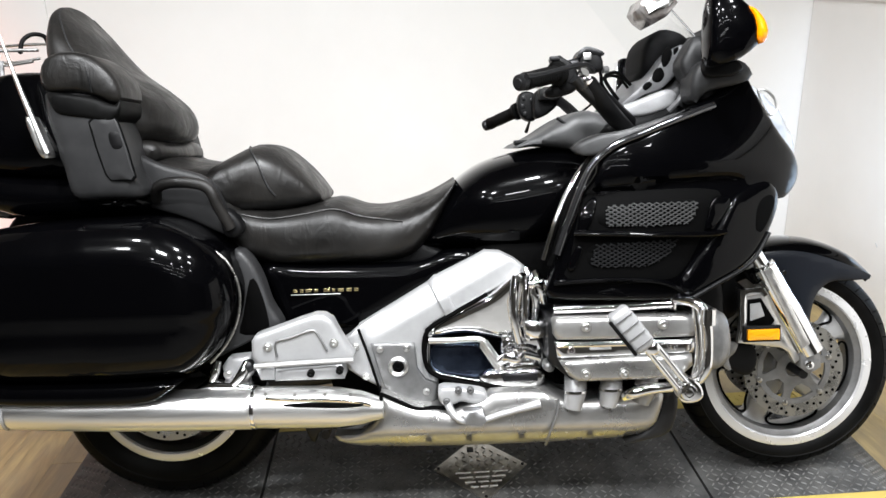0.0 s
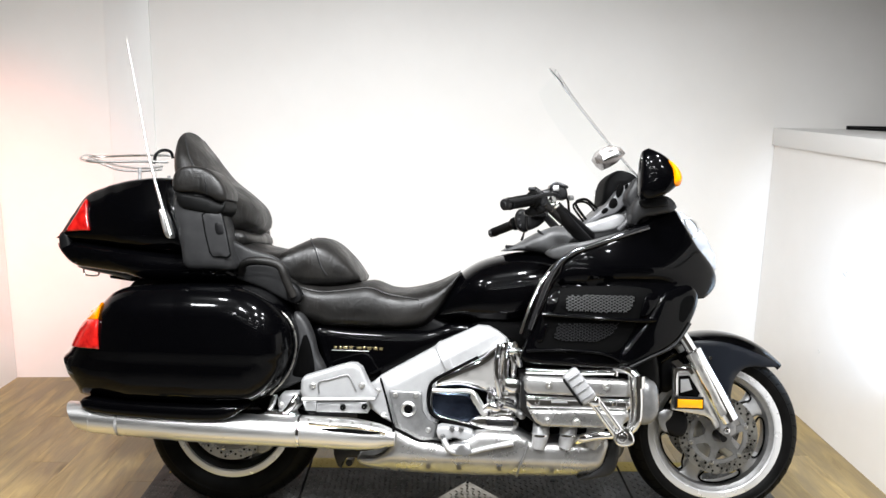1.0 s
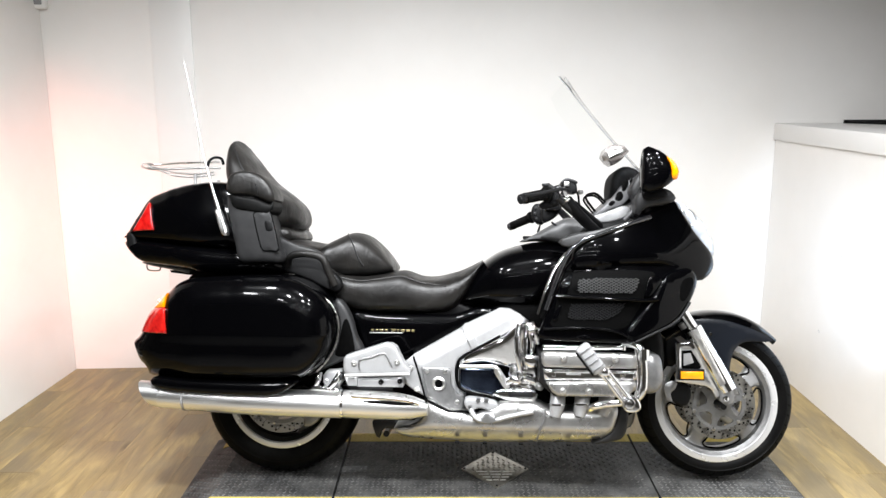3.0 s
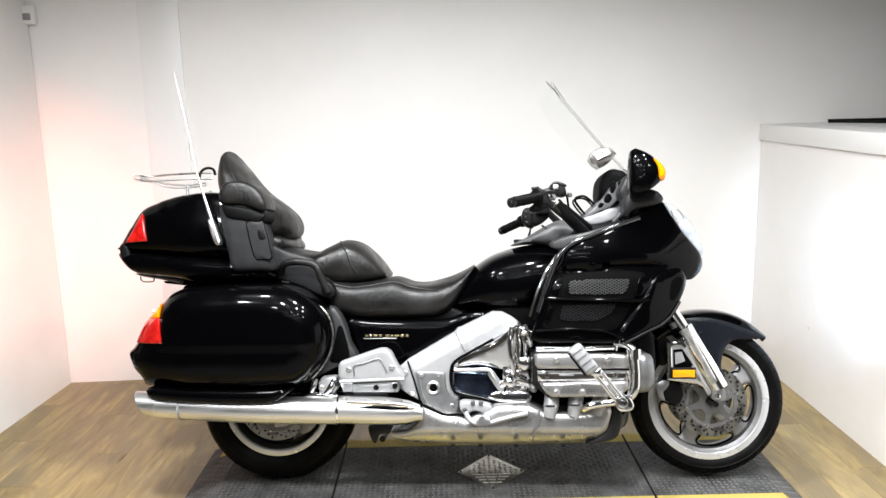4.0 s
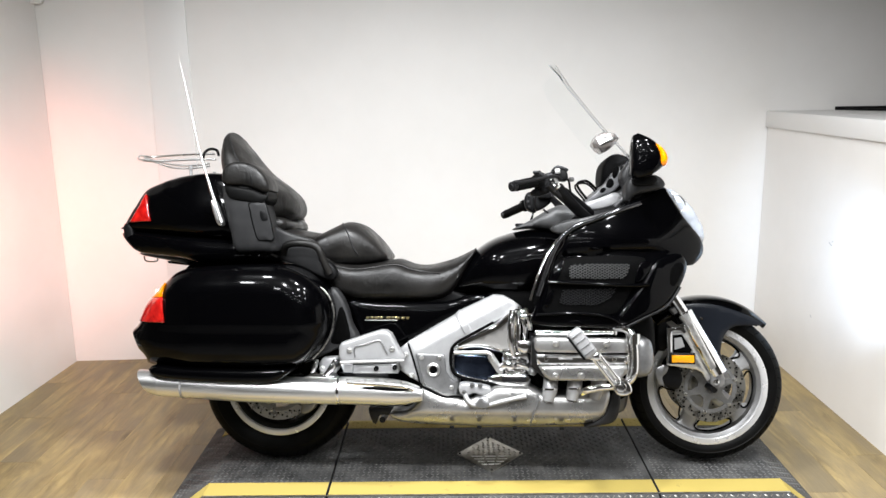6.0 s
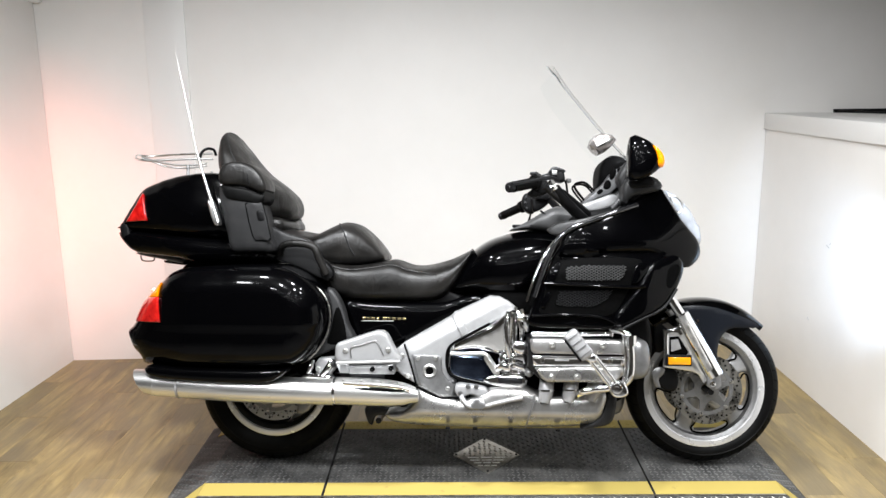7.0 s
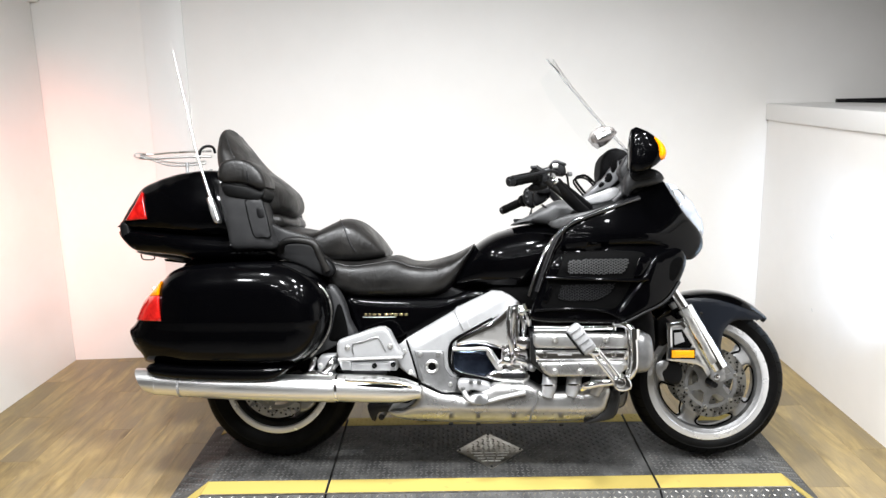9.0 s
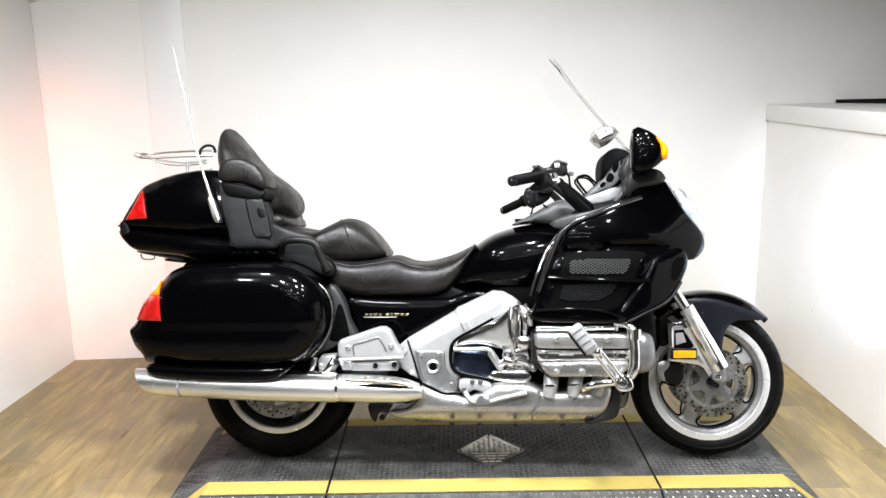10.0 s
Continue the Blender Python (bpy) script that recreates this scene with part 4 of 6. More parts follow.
# chrome side cover
chrome = part("engine_side_cover", panel([(0.704, 0.47), (0.731, 0.497), (0.767, 0.518), (0.858, 0.561), (0.893, 0.589), (0.924, 0.613), (0.947, 0.618), (0.954, 0.59), (0.948, 0.505), (0.936, 0.451), (0.912, 0.441), (0.86, 0.451), (0.794, 0.465), (0.709, 0.456)], -0.272, 0.08, 0.022, 0.016, fn=lambda x, z: 0.20 * (0.60 - z)), CHROME, bike, "polished chrome engine side cover", both=True)
part("cover_rib", tube([(0.922, -0.275, 0.612), (0.914, -0.285, 0.556), (0.916, -0.285, 0.5), (0.927, -0.275, 0.448)], 0.011, 12), CHROME, chrome)
part("cover_rib", tube([(0.946, -0.27, 0.61), (0.944, -0.28, 0.554), (0.944, -0.28, 0.498), (0.95, -0.27, 0.453)], 0.009, 12), CHROME, chrome)
part("cover_window", panel([(0.707, 0.447), (0.829, 0.443), (0.851, 0.411), (0.876, 0.376), (0.861, 0.359), (0.818, 0.348), (0.763, 0.356), (0.721, 0.369), (0.706, 0.398)], -0.25, 0.04, 0.008, 0.006, smooth=False, step=0.014), BLUEREFLECT, chrome, "dark mirror-like recessed panel with painted cloudy reflections")
part("window_band", cushion([(0.834, 0.457), (0.851, 0.453), (0.888, 0.397), (0.88, 0.374), (0.866, 0.383), (0.831, 0.437)], -0.272, -0.262, 0.003, smooth=False), BRUSHED, chrome)
part("window_gap", tube([(0.853, -0.262, 0.567), (0.767, -0.262, 0.52), (0.716, -0.262, 0.49), (0.696, -0.262, 0.459), (0.697, -0.262, 0.402), (0.723, -0.262, 0.367), (0.831, -0.262, 0.339), (0.981, -0.262, 0.327)], 0.0055, 8, 60), JOINT, chrome)
part("window_frame", tube([(0.707, -0.262, 0.455), (0.765, -0.264, 0.455), (0.831, -0.266, 0.456), (0.85, -0.27, 0.435), (0.871, -0.272, 0.402), (0.885, -0.268, 0.383)], 0.0075, 10, 40), BRUSHED, chrome)
part("window_lip", tube([(0.707, -0.255, 0.448), (0.707, -0.255, 0.392), (0.732, -0.255, 0.37), (0.825, -0.255, 0.349), (0.903, -0.255, 0.337), (0.98, -0.255, 0.336)], 0.0035, 8, 40), CHROME, chrome)
part("water_pipe", tube([(0.88, -0.27, 0.399), (0.901, -0.285, 0.416), (0.917, -0.285, 0.41), (0.936, -0.275, 0.419), (0.978, -0.27, 0.406)], [0.012, 0.017, 0.013, 0.009], 14), CHROME, chrome)
part("pump_cover", cushion([(0.825, 0.348), (0.854, 0.376), (0.896, 0.378), (0.981, 0.375), (0.983, 0.334), (0.903, 0.331)], -0.268, -0.18, 0.012), CHROME, chrome)
part("pump_rib", cushion([(0.881, 0.368), (0.972, 0.368), (0.972, 0.348), (0.888, 0.348)], -0.274, -0.25, 0.004, smooth=False), DARKMETAL, chrome)
part("pump_body", panel([(0.888, 0.447), (0.940, 0.455), (0.988, 0.452), (0.988, 0.372), (0.905, 0.372), (0.884, 0.402)], -0.252, 0.06, 0.014, 0.012, fn=lambda x, z: 0.2 * (0.45 - z)), CHROME, chrome)
part("hose_joint", cushion([(0.94, 0.505), (0.992, 0.503), (0.993, 0.461), (0.942, 0.46)], -0.30, -0.2, 0.008, smooth=False), CHROME, chrome)
for pts in ([(0.95, -0.24, 0.623), (0.961, -0.26, 0.591), (0.971, -0.265, 0.55), (0.968, -0.25, 0.504)], [(0.97, -0.25, 0.617), (0.981, -0.265, 0.584), (0.991, -0.26, 0.541)], [(0.935, -0.25, 0.583), (0.96, -0.27, 0.59), (0.99, -0.27, 0.595)]):
    part("hose", tube(pts, [0.010, 0.012, 0.009], 10), CHROME, chrome)
part("knock_boss", lathe([(0.01, 0.016), (-0.02, 0.012), (-0.026, 0.005)], (0.997, -0.28, 0.39), around=16, caps=True), CAST, chrome)

# cylinder head
head = part("cylinder_head", cushion([(0.989, 0.521), (1.336, 0.518), (1.341, 0.4), (1.3, 0.371), (1.044, 0.366), (0.99, 0.412)], -0.335, -0.15, 0.01, smooth=False), DARKMETAL, bike, "boxer engine cylinder head with silver cover")
for pts, mat in (([(0.997, 0.518), (1.009, 0.524), (1.322, 0.521), (1.327, 0.513), (1.327, 0.47), (1.161, 0.469), (1.008, 0.471), (0.999, 0.483)], COVER), ([(1.011, 0.421), (1.161, 0.426), (1.323, 0.427), (1.326, 0.4), (1.307, 0.385), (1.281, 0.37), (1.161, 0.37), (1.056, 0.37), (1.035, 0.383)], COVER)):
    part("head_cover", panel(pts, -0.365, 0.06, 0.012, 0.012, smooth=False, step=0.014), mat, head, "satin silver head cover")
part("head_channel", panel([(1.003, 0.464), (1.163, 0.463), (1.331, 0.463), (1.332, 0.429), (1.163, 0.427), (1.009, 0.425)], -0.352, 0.04, 0.006, smooth=False, step=0.014), CHROME, head)
part("channel_rib", tube([(1.007, -0.358, 0.457), (1.159, -0.358, 0.456), (1.324, -0.358, 0.457)], 0.004, 8), CHROME, head)
for p in [(1.073, -0.367, 0.503), (1.251, -0.367, 0.504), (1.072, -0.367, 0.39), (1.162, -0.367, 0.39)]:
    part("bolt", bolt(*p, 0.0085, 0.007), BRUSHED, head)
for p in [(1.039, -0.358, 0.448), (1.278, -0.358, 0.449)]:
    part("bolt", bolt(*p, 0.0075, 0.007), CHROME, head)
part("maker_mark", block((1.108, -0.358, 0.449), (0.05, 0.004, 0.007), 0.001), SILVER, head)
part("plug_rail", tube([(1.003, -0.33, 0.539), (1.139, -0.33, 0.54), (1.282, -0.33, 0.544)], 0.0115, 14), CHROME, head)
part("rail_end", tube([(1.282, -0.33, 0.532), (1.285, -0.33, 0.556)], 0.011, 12), CHROME, head)
part("cylinder_head", cushion([(1.03, 0.60), (1.33, 0.60), (1.34, 0.50), (1.07, 0.47), (1.03, 0.50)], 0.15, 0.365, 0.01, smooth=False), SILVER, bike, "boxer engine cylinder head with silver cover")
part("engine_end_cover", cushion([(1.352, 0.516), (1.393, 0.518), (1.414, 0.508), (1.423, 0.467), (1.422, 0.412), (1.403, 0.387), (1.368, 0.379), (1.349, 0.4)], -0.35, -0.15, 0.03), CAST, bike, "grey engine front end cover", both=True)
guard = part("engine_guard", tube([(1.29, -0.34, 0.555), (1.314, -0.37, 0.556), (1.332, -0.39, 0.544), (1.341, -0.4, 0.506), (1.344, -0.4, 0.447), (1.34, -0.4, 0.405), (1.324, -0.39, 0.375), (1.288, -0.37, 0.357), (1.241, -0.35, 0.346)], 0.0125, 14, 60), CHROME, bike, "chrome tubular engine guard", both=True)
part("guard_tube", tube([(1.323, -0.37, 0.546), (1.329, -0.375, 0.494), (1.333, -0.375, 0.427), (1.325, -0.37, 0.38)], 0.009, 12), CHROME, guard)
part("guard_clamp", lathe([(-0.018, 0.019), (0.018, 0.019)], (1.342, -0.4, 0.526), axis=(0, 0, 1), around=16, caps=True), CHROME, guard)
part("guard_elbow", tube([(1.17, -0.34, 0.324), (1.187, -0.36, 0.34), (1.224, -0.36, 0.348), (1.265, -0.36, 0.351)], [0.011, 0.014, 0.014, 0.012], 14), CHROME, guard)

# highway peg
peg_a, peg_b = Vector((1.124, -0.46, 0.555)), Vector((1.182, -0.46, 0.479))
mid, way = (peg_a + peg_b) / 2, (peg_b - peg_a)
tilt = Matrix.Rotation(-math.atan2(way.z, way.x), 4, "Y")
peg = part("highway_peg", block(mid, (way.length + 0.012, 0.045, 0.052), 0.012, turn=tilt, segments=3), SILVER, bike, "ribbed chrome highway foot peg")
for k in range(4):
    c = peg_a + way * (k + 0.5) / 4
    part("peg_rib", block(c + Vector((0, -0.0245, 0)), (0.003, 0.003, 0.046), 0.001, turn=tilt), CAST, peg)
part("peg_edge", block(mid + tilt @ Vector((0, -0.018, -0.027)), (way.length, 0.012, 0.008), 0.003, turn=tilt), RUBBER, peg)
for dz in (-0.011, 0.011):
    a, b = Vector((1.202, -0.44, 0.472)), Vector((1.285, -0.43, 0.365))
    part("peg_arm", tube([a + Vector((dz * 0.8, 0, dz * 0.6)), b + Vector((dz * 0.8, 0, dz * 0.6))], 0.0075, 12, smooth=False), CHROME, peg)
part("peg_clamp", lathe([(0.03, 0.021), (-0.012, 0.021), (-0.019, 0.017), (-0.020, 0.012), (-0.018, 0.010), (-0.022, 0.008), (-0.023, 0.0)], (1.286, -0.43, 0.365), around=22), CHROME, peg)
part("peg_knuckle", lathe([(0.02, 0.014), (-0.014, 0.014), (-0.018, 0.008)], (1.202, -0.45, 0.472), around=16, caps=True), CHROME, peg)
part("peg_mount", cushion([(1.268, 0.386), (1.311, 0.384), (1.331, 0.354), (1.321, 0.333), (1.279, 0.334)], -0.42, -0.36, 0.008), CHROME, peg)

# brake pedal
pedal = part("brake_pedal", tube([(0.746, -0.3, 0.318), (0.757, -0.32, 0.294), (0.782, -0.335, 0.275), (0.826, -0.335, 0.274), (0.881, -0.33, 0.288), (0.97, -0.325, 0.308)], [0.010, 0.009, 0.008, 0.008, 0.008, 0.010], 12, 44), SILVER, bike, "silver brake pedal with rubber pad")
part("pedal_bracket", panel([(0.728, 0.344), (0.761, 0.348), (0.82, 0.34), (0.842, 0.331), (0.844, 0.311), (0.823, 0.3), (0.782, 0.313), (0.754, 0.302), (0.73, 0.312)], -0.31, 0.05, 0.008), SILVER, pedal)
for p in [(0.775, -0.312, 0.343), (0.804, -0.312, 0.343), (0.746, -0.312, 0.317)]:
    part("bolt", bolt(*p, 0.006), CAST, pedal)
part("pedal_pad", cushion([(0.784, 0.305), (0.829, 0.309), (0.839, 0.279), (0.823, 0.27), (0.79, 0.274)], -0.365, -0.32, 0.006, smooth=False), CAST, pedal, "knurled grey pedal pad")

# stands
stand = part("side_stand", tube([(0.62, 0.14, 0.24), (0.58, 0.26, 0.15), (0.55, 0.35, 0.085)], 0.014, 10), DARKMETAL, bike, "dark steel side stand")
part("stand_foot", block((0.55, 0.36, 0.08), (0.09, 0.06, 0.01), 0.004, turn=Matrix.Rotation(radians(12), 4, "X")), DARKMETAL, stand)
centre = part("centre_stand", cushion([(0.376, 0.231), (0.486, 0.223), (0.486, 0.194), (0.415, 0.194), (0.397, 0.157), (0.379, 0.178)], -0.15, -0.09, 0.008), DARKMETAL, bike, "folded dark steel centre stand")
part("stand_tube", tube([(0.42, -0.12, 0.17), (0.42, 0.12, 0.17)], 0.012), DARKMETAL, centre)

# ---- fairing ----
def half_width(x, z):
    """Half the fairing's width over its side view."""
    a = 0.355 * math.sqrt(max(0.03, 1 - ((x - 1.17) / 0.56) ** 2)) if x > 1.17 else 0.355 - 0.10 * (1.17 - x)
    return a * (1 - 0.10 * smoothstep(0.84, 1.10, z))


def crease(x):
    return 0.822 + 0.03 * math.sin((x - 1.05) * 4.5)


def fairing_face(x, z):
    d = crease(x) - z
    cove = 0.022 * smoothstep(-0.004, 0.022, d) * smoothstep(0.075, 0.022, d) * smoothstep(1.02, 1.10, x) * smoothstep(1.55, 1.40, x)
    return -half_width(x, z) - 0.008 + cove


fairing = part("side_fairing", panel([(1.1, 0.856), (1.105, 0.88), (1.131, 0.91), (1.246, 0.961), (1.35, 1.01), (1.436, 1.052), (1.471, 1.067), (1.494, 1.034), (1.556, 0.946), (1.622, 0.875), (1.630, 0.822), (1.588, 0.781), (1.545, 0.775), (1.551, 0.746), (1.513, 0.679), (1.468, 0.631), (1.382, 0.589), (1.31, 0.559), (1.16, 0.56), (0.997, 0.567), (0.997, 0.615), (1.038, 0.716), (1.075, 0.813)], 0, 0.05, 0.016, 0.014, fn=fairing_face, step=0.016), GLOSS, bike, "glossy black side fairing with mesh vents", both=True)
# vents: a near-black sheet for the recess's shade, meshes and the slat between them
part("vent_recess", panel([(1.074, 0.796), (1.143, 0.812), (1.344, 0.814), (1.406, 0.793), (1.363, 0.734), (1.301, 0.625), (1.24, 0.603), (1.032, 0.603), (1.039, 0.656)], 0, 0.004, 0.006, 0.003, fn=lambda x, z: fairing_face(x, z) - 0.0015), JOINT, fairing, both=True)
MESH = material("vent_mesh", (0.09, 0.09, 0.09), 0.4, 0.7)


def vent_mesh(outline, name, wire):
    ob = part(name, panel(outline, 0, 0.003, 0.004, 0.002, fn=lambda x, z: fairing_face(x, z) - 0.003), JOINT, fairing, "grey woven mesh vent", both=True)
    xs, zs = [p[0] for p in outline], [p[1] for p in outline]
    poly = np.array(outline)
    bm = bmesh.new()
    for slope in (-0.55, 0.55):
        for k in range(60):
            run = []
            c0 = min(zs) - 0.25 + k * 0.0095
            for x in np.linspace(min(xs), max(xs), 40):
                z = c0 + slope * (x - min(xs))
                if inside(np.array([[x, z]]), poly)[0]:
                    run.append((x, fairing_face(x, z) - 0.0045 - 0.001 * (slope > 0), z))
            if len(run) > 2:
                tube(run[::3] + run[-1:], 0.0017, 5, bm=bm, smooth=False)
    part("mesh_wire", bm, wire, fairing, kind="stuff")


vent_mesh([(1.123, 0.784), (1.339, 0.788), (1.335, 0.767), (1.318, 0.734), (1.242, 0.731), (1.115, 0.732)], "vent_mesh", MESH)
vent_mesh([(1.095, 0.694), (1.291, 0.702), (1.261, 0.659), (1.221, 0.64), (1.122, 0.638), (1.082, 0.644)], "vent_mesh", DARKMETAL)
part("vent_slat", tube([(1.047, -0.363, 0.721), (1.121, -0.374, 0.719), (1.239, -0.378, 0.714), (1.349, -0.36, 0.709), (1.398, -0.342, 0.712)], 0.0075, 12, flat=1.6), GLOSS, fairing, "glossy black vent slat", both=True)
for pts in ([(1.063, 0.765), (1.094, 0.8), (1.103, 0.788), (1.079, 0.727), (1.057, 0.712)], [(1.366, 0.778), (1.384, 0.794), (1.415, 0.789), (1.413, 0.769), (1.378, 0.727), (1.353, 0.722)], [(1.033, 0.647), (1.059, 0.692), (1.067, 0.677), (1.046, 0.632)]):
    part("vent_flap", panel(pts, 0, 0.006, 0.005, 0.004, fn=lambda x, z: fairing_face(x, z) - 0.008), GLOSS, fairing, both=True)
part("fairing_lower_edge", tube([(1.002, -0.35, 0.604), (1.121, -0.364, 0.611), (1.239, -0.366, 0.604), (1.3, -0.357, 0.579)], 0.006, 8), GLOSS, fairing, both=True)
part("front_cowl", panel([(1.425, 0.793), (1.479, 0.817), (1.525, 0.821), (1.553, 0.792), (1.548, 0.747), (1.511, 0.679), (1.462, 0.63), (1.38, 0.59), (1.31, 0.56), (1.289, 0.596), (1.329, 0.655), (1.382, 0.724)], 0, 0.02, 0.02, 0.016, fn=lambda x, z: fairing_face(x, z) - 0.014), GLOSS, fairing, "glossy black curved lower cowl", both=True)
# black sheet on the cowl, coloured as the opening's shade
part("cowl_opening", panel([(1.485, 0.763), (1.503, 0.786), (1.528, 0.79), (1.536, 0.772), (1.52, 0.732), (1.498, 0.705), (1.482, 0.712)], 0, 0.003, 0.005, 0.002, fn=lambda x, z: fairing_face(x, z) - 0.0155), JOINT, fairing, both=True)
part("cowl_edge", tube([(1.523, -0.296, 0.701), (1.47, -0.32, 0.634), (1.38, -0.349, 0.591), (1.31, -0.364, 0.558)], 0.005, 8), PLASTIC, fairing, both=True)
part("fairing_strip", tube([(1.378, -0.319, 1.002), (1.29, -0.343, 0.973), (1.196, -0.357, 0.939), (1.139, -0.359, 0.916), (1.094, -0.359, 0.879), (1.066, -0.357, 0.827), (1.037, -0.352, 0.749), (1.011, -0.347, 0.671)], 0.0085, 10, 60), DARKCHROME, fairing, "dark chrome edging strip", both=True)
part("fairing_strip", tube([(1.11, -0.25, 0.89), (1.074, -0.27, 0.849), (1.042, -0.28, 0.797), (1.011, -0.29, 0.724), (0.988, -0.29, 0.651)], 0.008, 10, 50), CHROME, fairing, both=True)
part("fairing_gap", tube([(1.097, -0.275, 0.872), (1.061, -0.285, 0.803), (1.033, -0.29, 0.724), (1.005, -0.29, 0.636)], 0.011, 8, 40), JOINT, fairing, both=True)
# nose and headlight
nose = part("front_fairing", cushion([(1.407, 1.056), (1.474, 1.073), (1.508, 1.055), (1.536, 1.01), (1.585, 0.942), (1.625, 0.892), (1.636, 0.852), (1.615, 0.812), (1.57, 0.786), (1.494, 0.794), (1.416, 0.835), (1.373, 0.948)], -0.235, 0.235, 0.05, puff=0.45), GLOSS, bike, "glossy black nose fairing")
part("signal_bezel", tube([(1.509, -0.244, 1.037), (1.53, -0.244, 1.036), (1.55, -0.244, 1.016), (1.555, -0.244, 0.991), (1.541, -0.244, 0.978), (1.525, -0.244, 0.995), (1.509, -0.244, 1.037)], 0.003, 8, 40), BRUSHED, nose)
part("headlight", cushion([(1.514, 1.072), (1.549, 1.06), (1.591, 1.023), (1.634, 0.966), (1.656, 0.914), (1.660, 0.871), (1.645, 0.840), (1.625, 0.846), (1.606, 0.876), (1.568, 0.93), (1.535, 0.997)], -0.17, 0.17, 0.05, puff=0.25), CLEAR, nose, "wide clear headlight lens")

# inner fairing, dash, windshield
TRAY = material("pale_grey_plastic", (0.4, 0.4, 0.405), 0.35)
mottle(TRAY, (0.20, 0.20, 0.203), (0.29, 0.29, 0.294), 14)
MATTE = material("matte_black_hood", (0.0018, 0.0018, 0.002), 0.7, Specular_IOR_Level=0.08)
relief(MATTE, 800, 0.2, 0.0005)
dash = part("dash_panel", cushion([(1.147, 0.95), (1.234, 1.019), (1.336, 1.066), (1.4, 1.191), (1.436, 1.162), (1.456, 1.019), (1.337, 0.977), (1.22, 0.948)], -0.20, 0.20, 0.02), GREY, bike, "dark grey dash panel with round gauges")
part("dash_hood", cushion([(1.274, 1.089), (1.274, 1.149), (1.284, 1.178), (1.304, 1.2), (1.336, 1.209), (1.378, 1.194), (1.409, 1.173), (1.382, 1.156), (1.351, 1.152), (1.323, 1.125), (1.301, 1.085)], -0.11, 0.11, 0.012, puff=0.3), MATTE, dash, "matte black instrument hood")
part("dash_side", cushion([(1.315, 1.092), (1.328, 1.131), (1.35, 1.164), (1.374, 1.153), (1.394, 1.08), (1.4, 1.016), (1.376, 1.006), (1.36, 1.019)], -0.285, -0.20, 0.015), GREY, dash, "dark grey dash side panel")
part("dash_side", cushion([(1.315, 1.092), (1.328, 1.131), (1.35, 1.164), (1.374, 1.153), (1.394, 1.08), (1.4, 1.016), (1.376, 1.006), (1.36, 1.019)], 0.20, 0.285, 0.015), GREY, dash, "dark grey dash side panel")
LIGHTGREY = material("light_grey_plastic", (0.08, 0.08, 0.083), 0.42)
mottle(LIGHTGREY, (0.065, 0.065, 0.068), (0.095, 0.095, 0.098), 16)
part("dash_tray", cushion([(1.187, 1.006), (1.24, 1.026), (1.312, 1.049), (1.329, 1.016), (1.268, 0.99), (1.215, 0.986)], -0.21, 0.21, 0.012), TRAY, dash, "pale grey glossy dash tray")
part("gauge_plate", cushion([(1.202, 1.017), (1.24, 1.051), (1.277, 1.085), (1.306, 1.128), (1.335, 1.151), (1.365, 1.161), (1.36, 1.125), (1.334, 1.082), (1.3, 1.051), (1.257, 1.038), (1.223, 1.013)], -0.165, 0.165, 0.006), LIGHTGREY, dash, "silver grey gauge plate")
for outline in ([(1.303, 1.113), (1.305, 1.139), (1.318, 1.154), (1.328, 1.143), (1.324, 1.122), (1.311, 1.105)], [(1.279, 1.081), (1.288, 1.101), (1.302, 1.103), (1.309, 1.085), (1.298, 1.07), (1.283, 1.071)], [(1.255, 1.058), (1.268, 1.071), (1.279, 1.064), (1.264, 1.05)], [(1.332, 1.147), (1.343, 1.153), (1.341, 1.142), (1.333, 1.134)]):
    part("gauge", cushion(outline, -0.1668, -0.160, 0.001), JOINT, dash, "dark gauge opening")
for sgn in (-1, 1):
    part("fairing_pocket", cushion([(1.061, 0.913), (1.108, 0.941), (1.195, 0.955), (1.289, 0.982), (1.382, 1.01), (1.391, 0.999), (1.303, 0.97), (1.195, 0.931), (1.128, 0.898), (1.087, 0.895)], sgn * 0.255 - 0.035, sgn * 0.255 + 0.035, 0.012), SHELTER, dash, "dark grey inner fairing trim")
    part("mirror_base", cushion([(1.351, 1.103), (1.435, 1.102), (1.467, 1.067), (1.435, 1.048), (1.364, 1.034), (1.334, 1.006), (1.324, 1.059)], sgn * 0.28 - 0.055, sgn * 0.28 + 0.055, 0.02), GREY, bike, "dark grey mirror base")
part("dash_knob", lathe([(0.01, 0.012), (-0.015, 0.010), (-0.018, 0.003)], (1.334, -0.22, 1.013), around=14, caps=True), PLASTIC, dash)
part("dash_lever", tube([(1.304, -0.22, 0.996), (1.325, -0.23, 1.019), (1.338, -0.23, 1.04)], 0.007, 8), LIGHTGREY, dash)
bm = bmesh.new()
edge = curve_through([(1.35, 1.164), (1.308, 1.212), (1.235, 1.296), (1.164, 1.385), (1.105, 1.461), (1.062, 1.531)], 16)
grid = []
for side_y in (0.0, 0.004):
    rows = []
    for v, (x, z) in zip(np.linspace(0, 1, 16), edge):
        row = []
        for u in np.linspace(-1, 1, 25):
            bow = (1 - u * u)
            top = 0.015 * smoothstep(0.75, 1, v) * bow
            row.append(bm.verts.new((x + 0.05 * bow + side_y - top * 0.45, u * 0.265 * (1 - 0.12 * v) * (1 - 0.18 * smoothstep(0.85, 1, v)), z + top + 0.012 * bow)))
        rows.append(row)
    grid.append(rows)
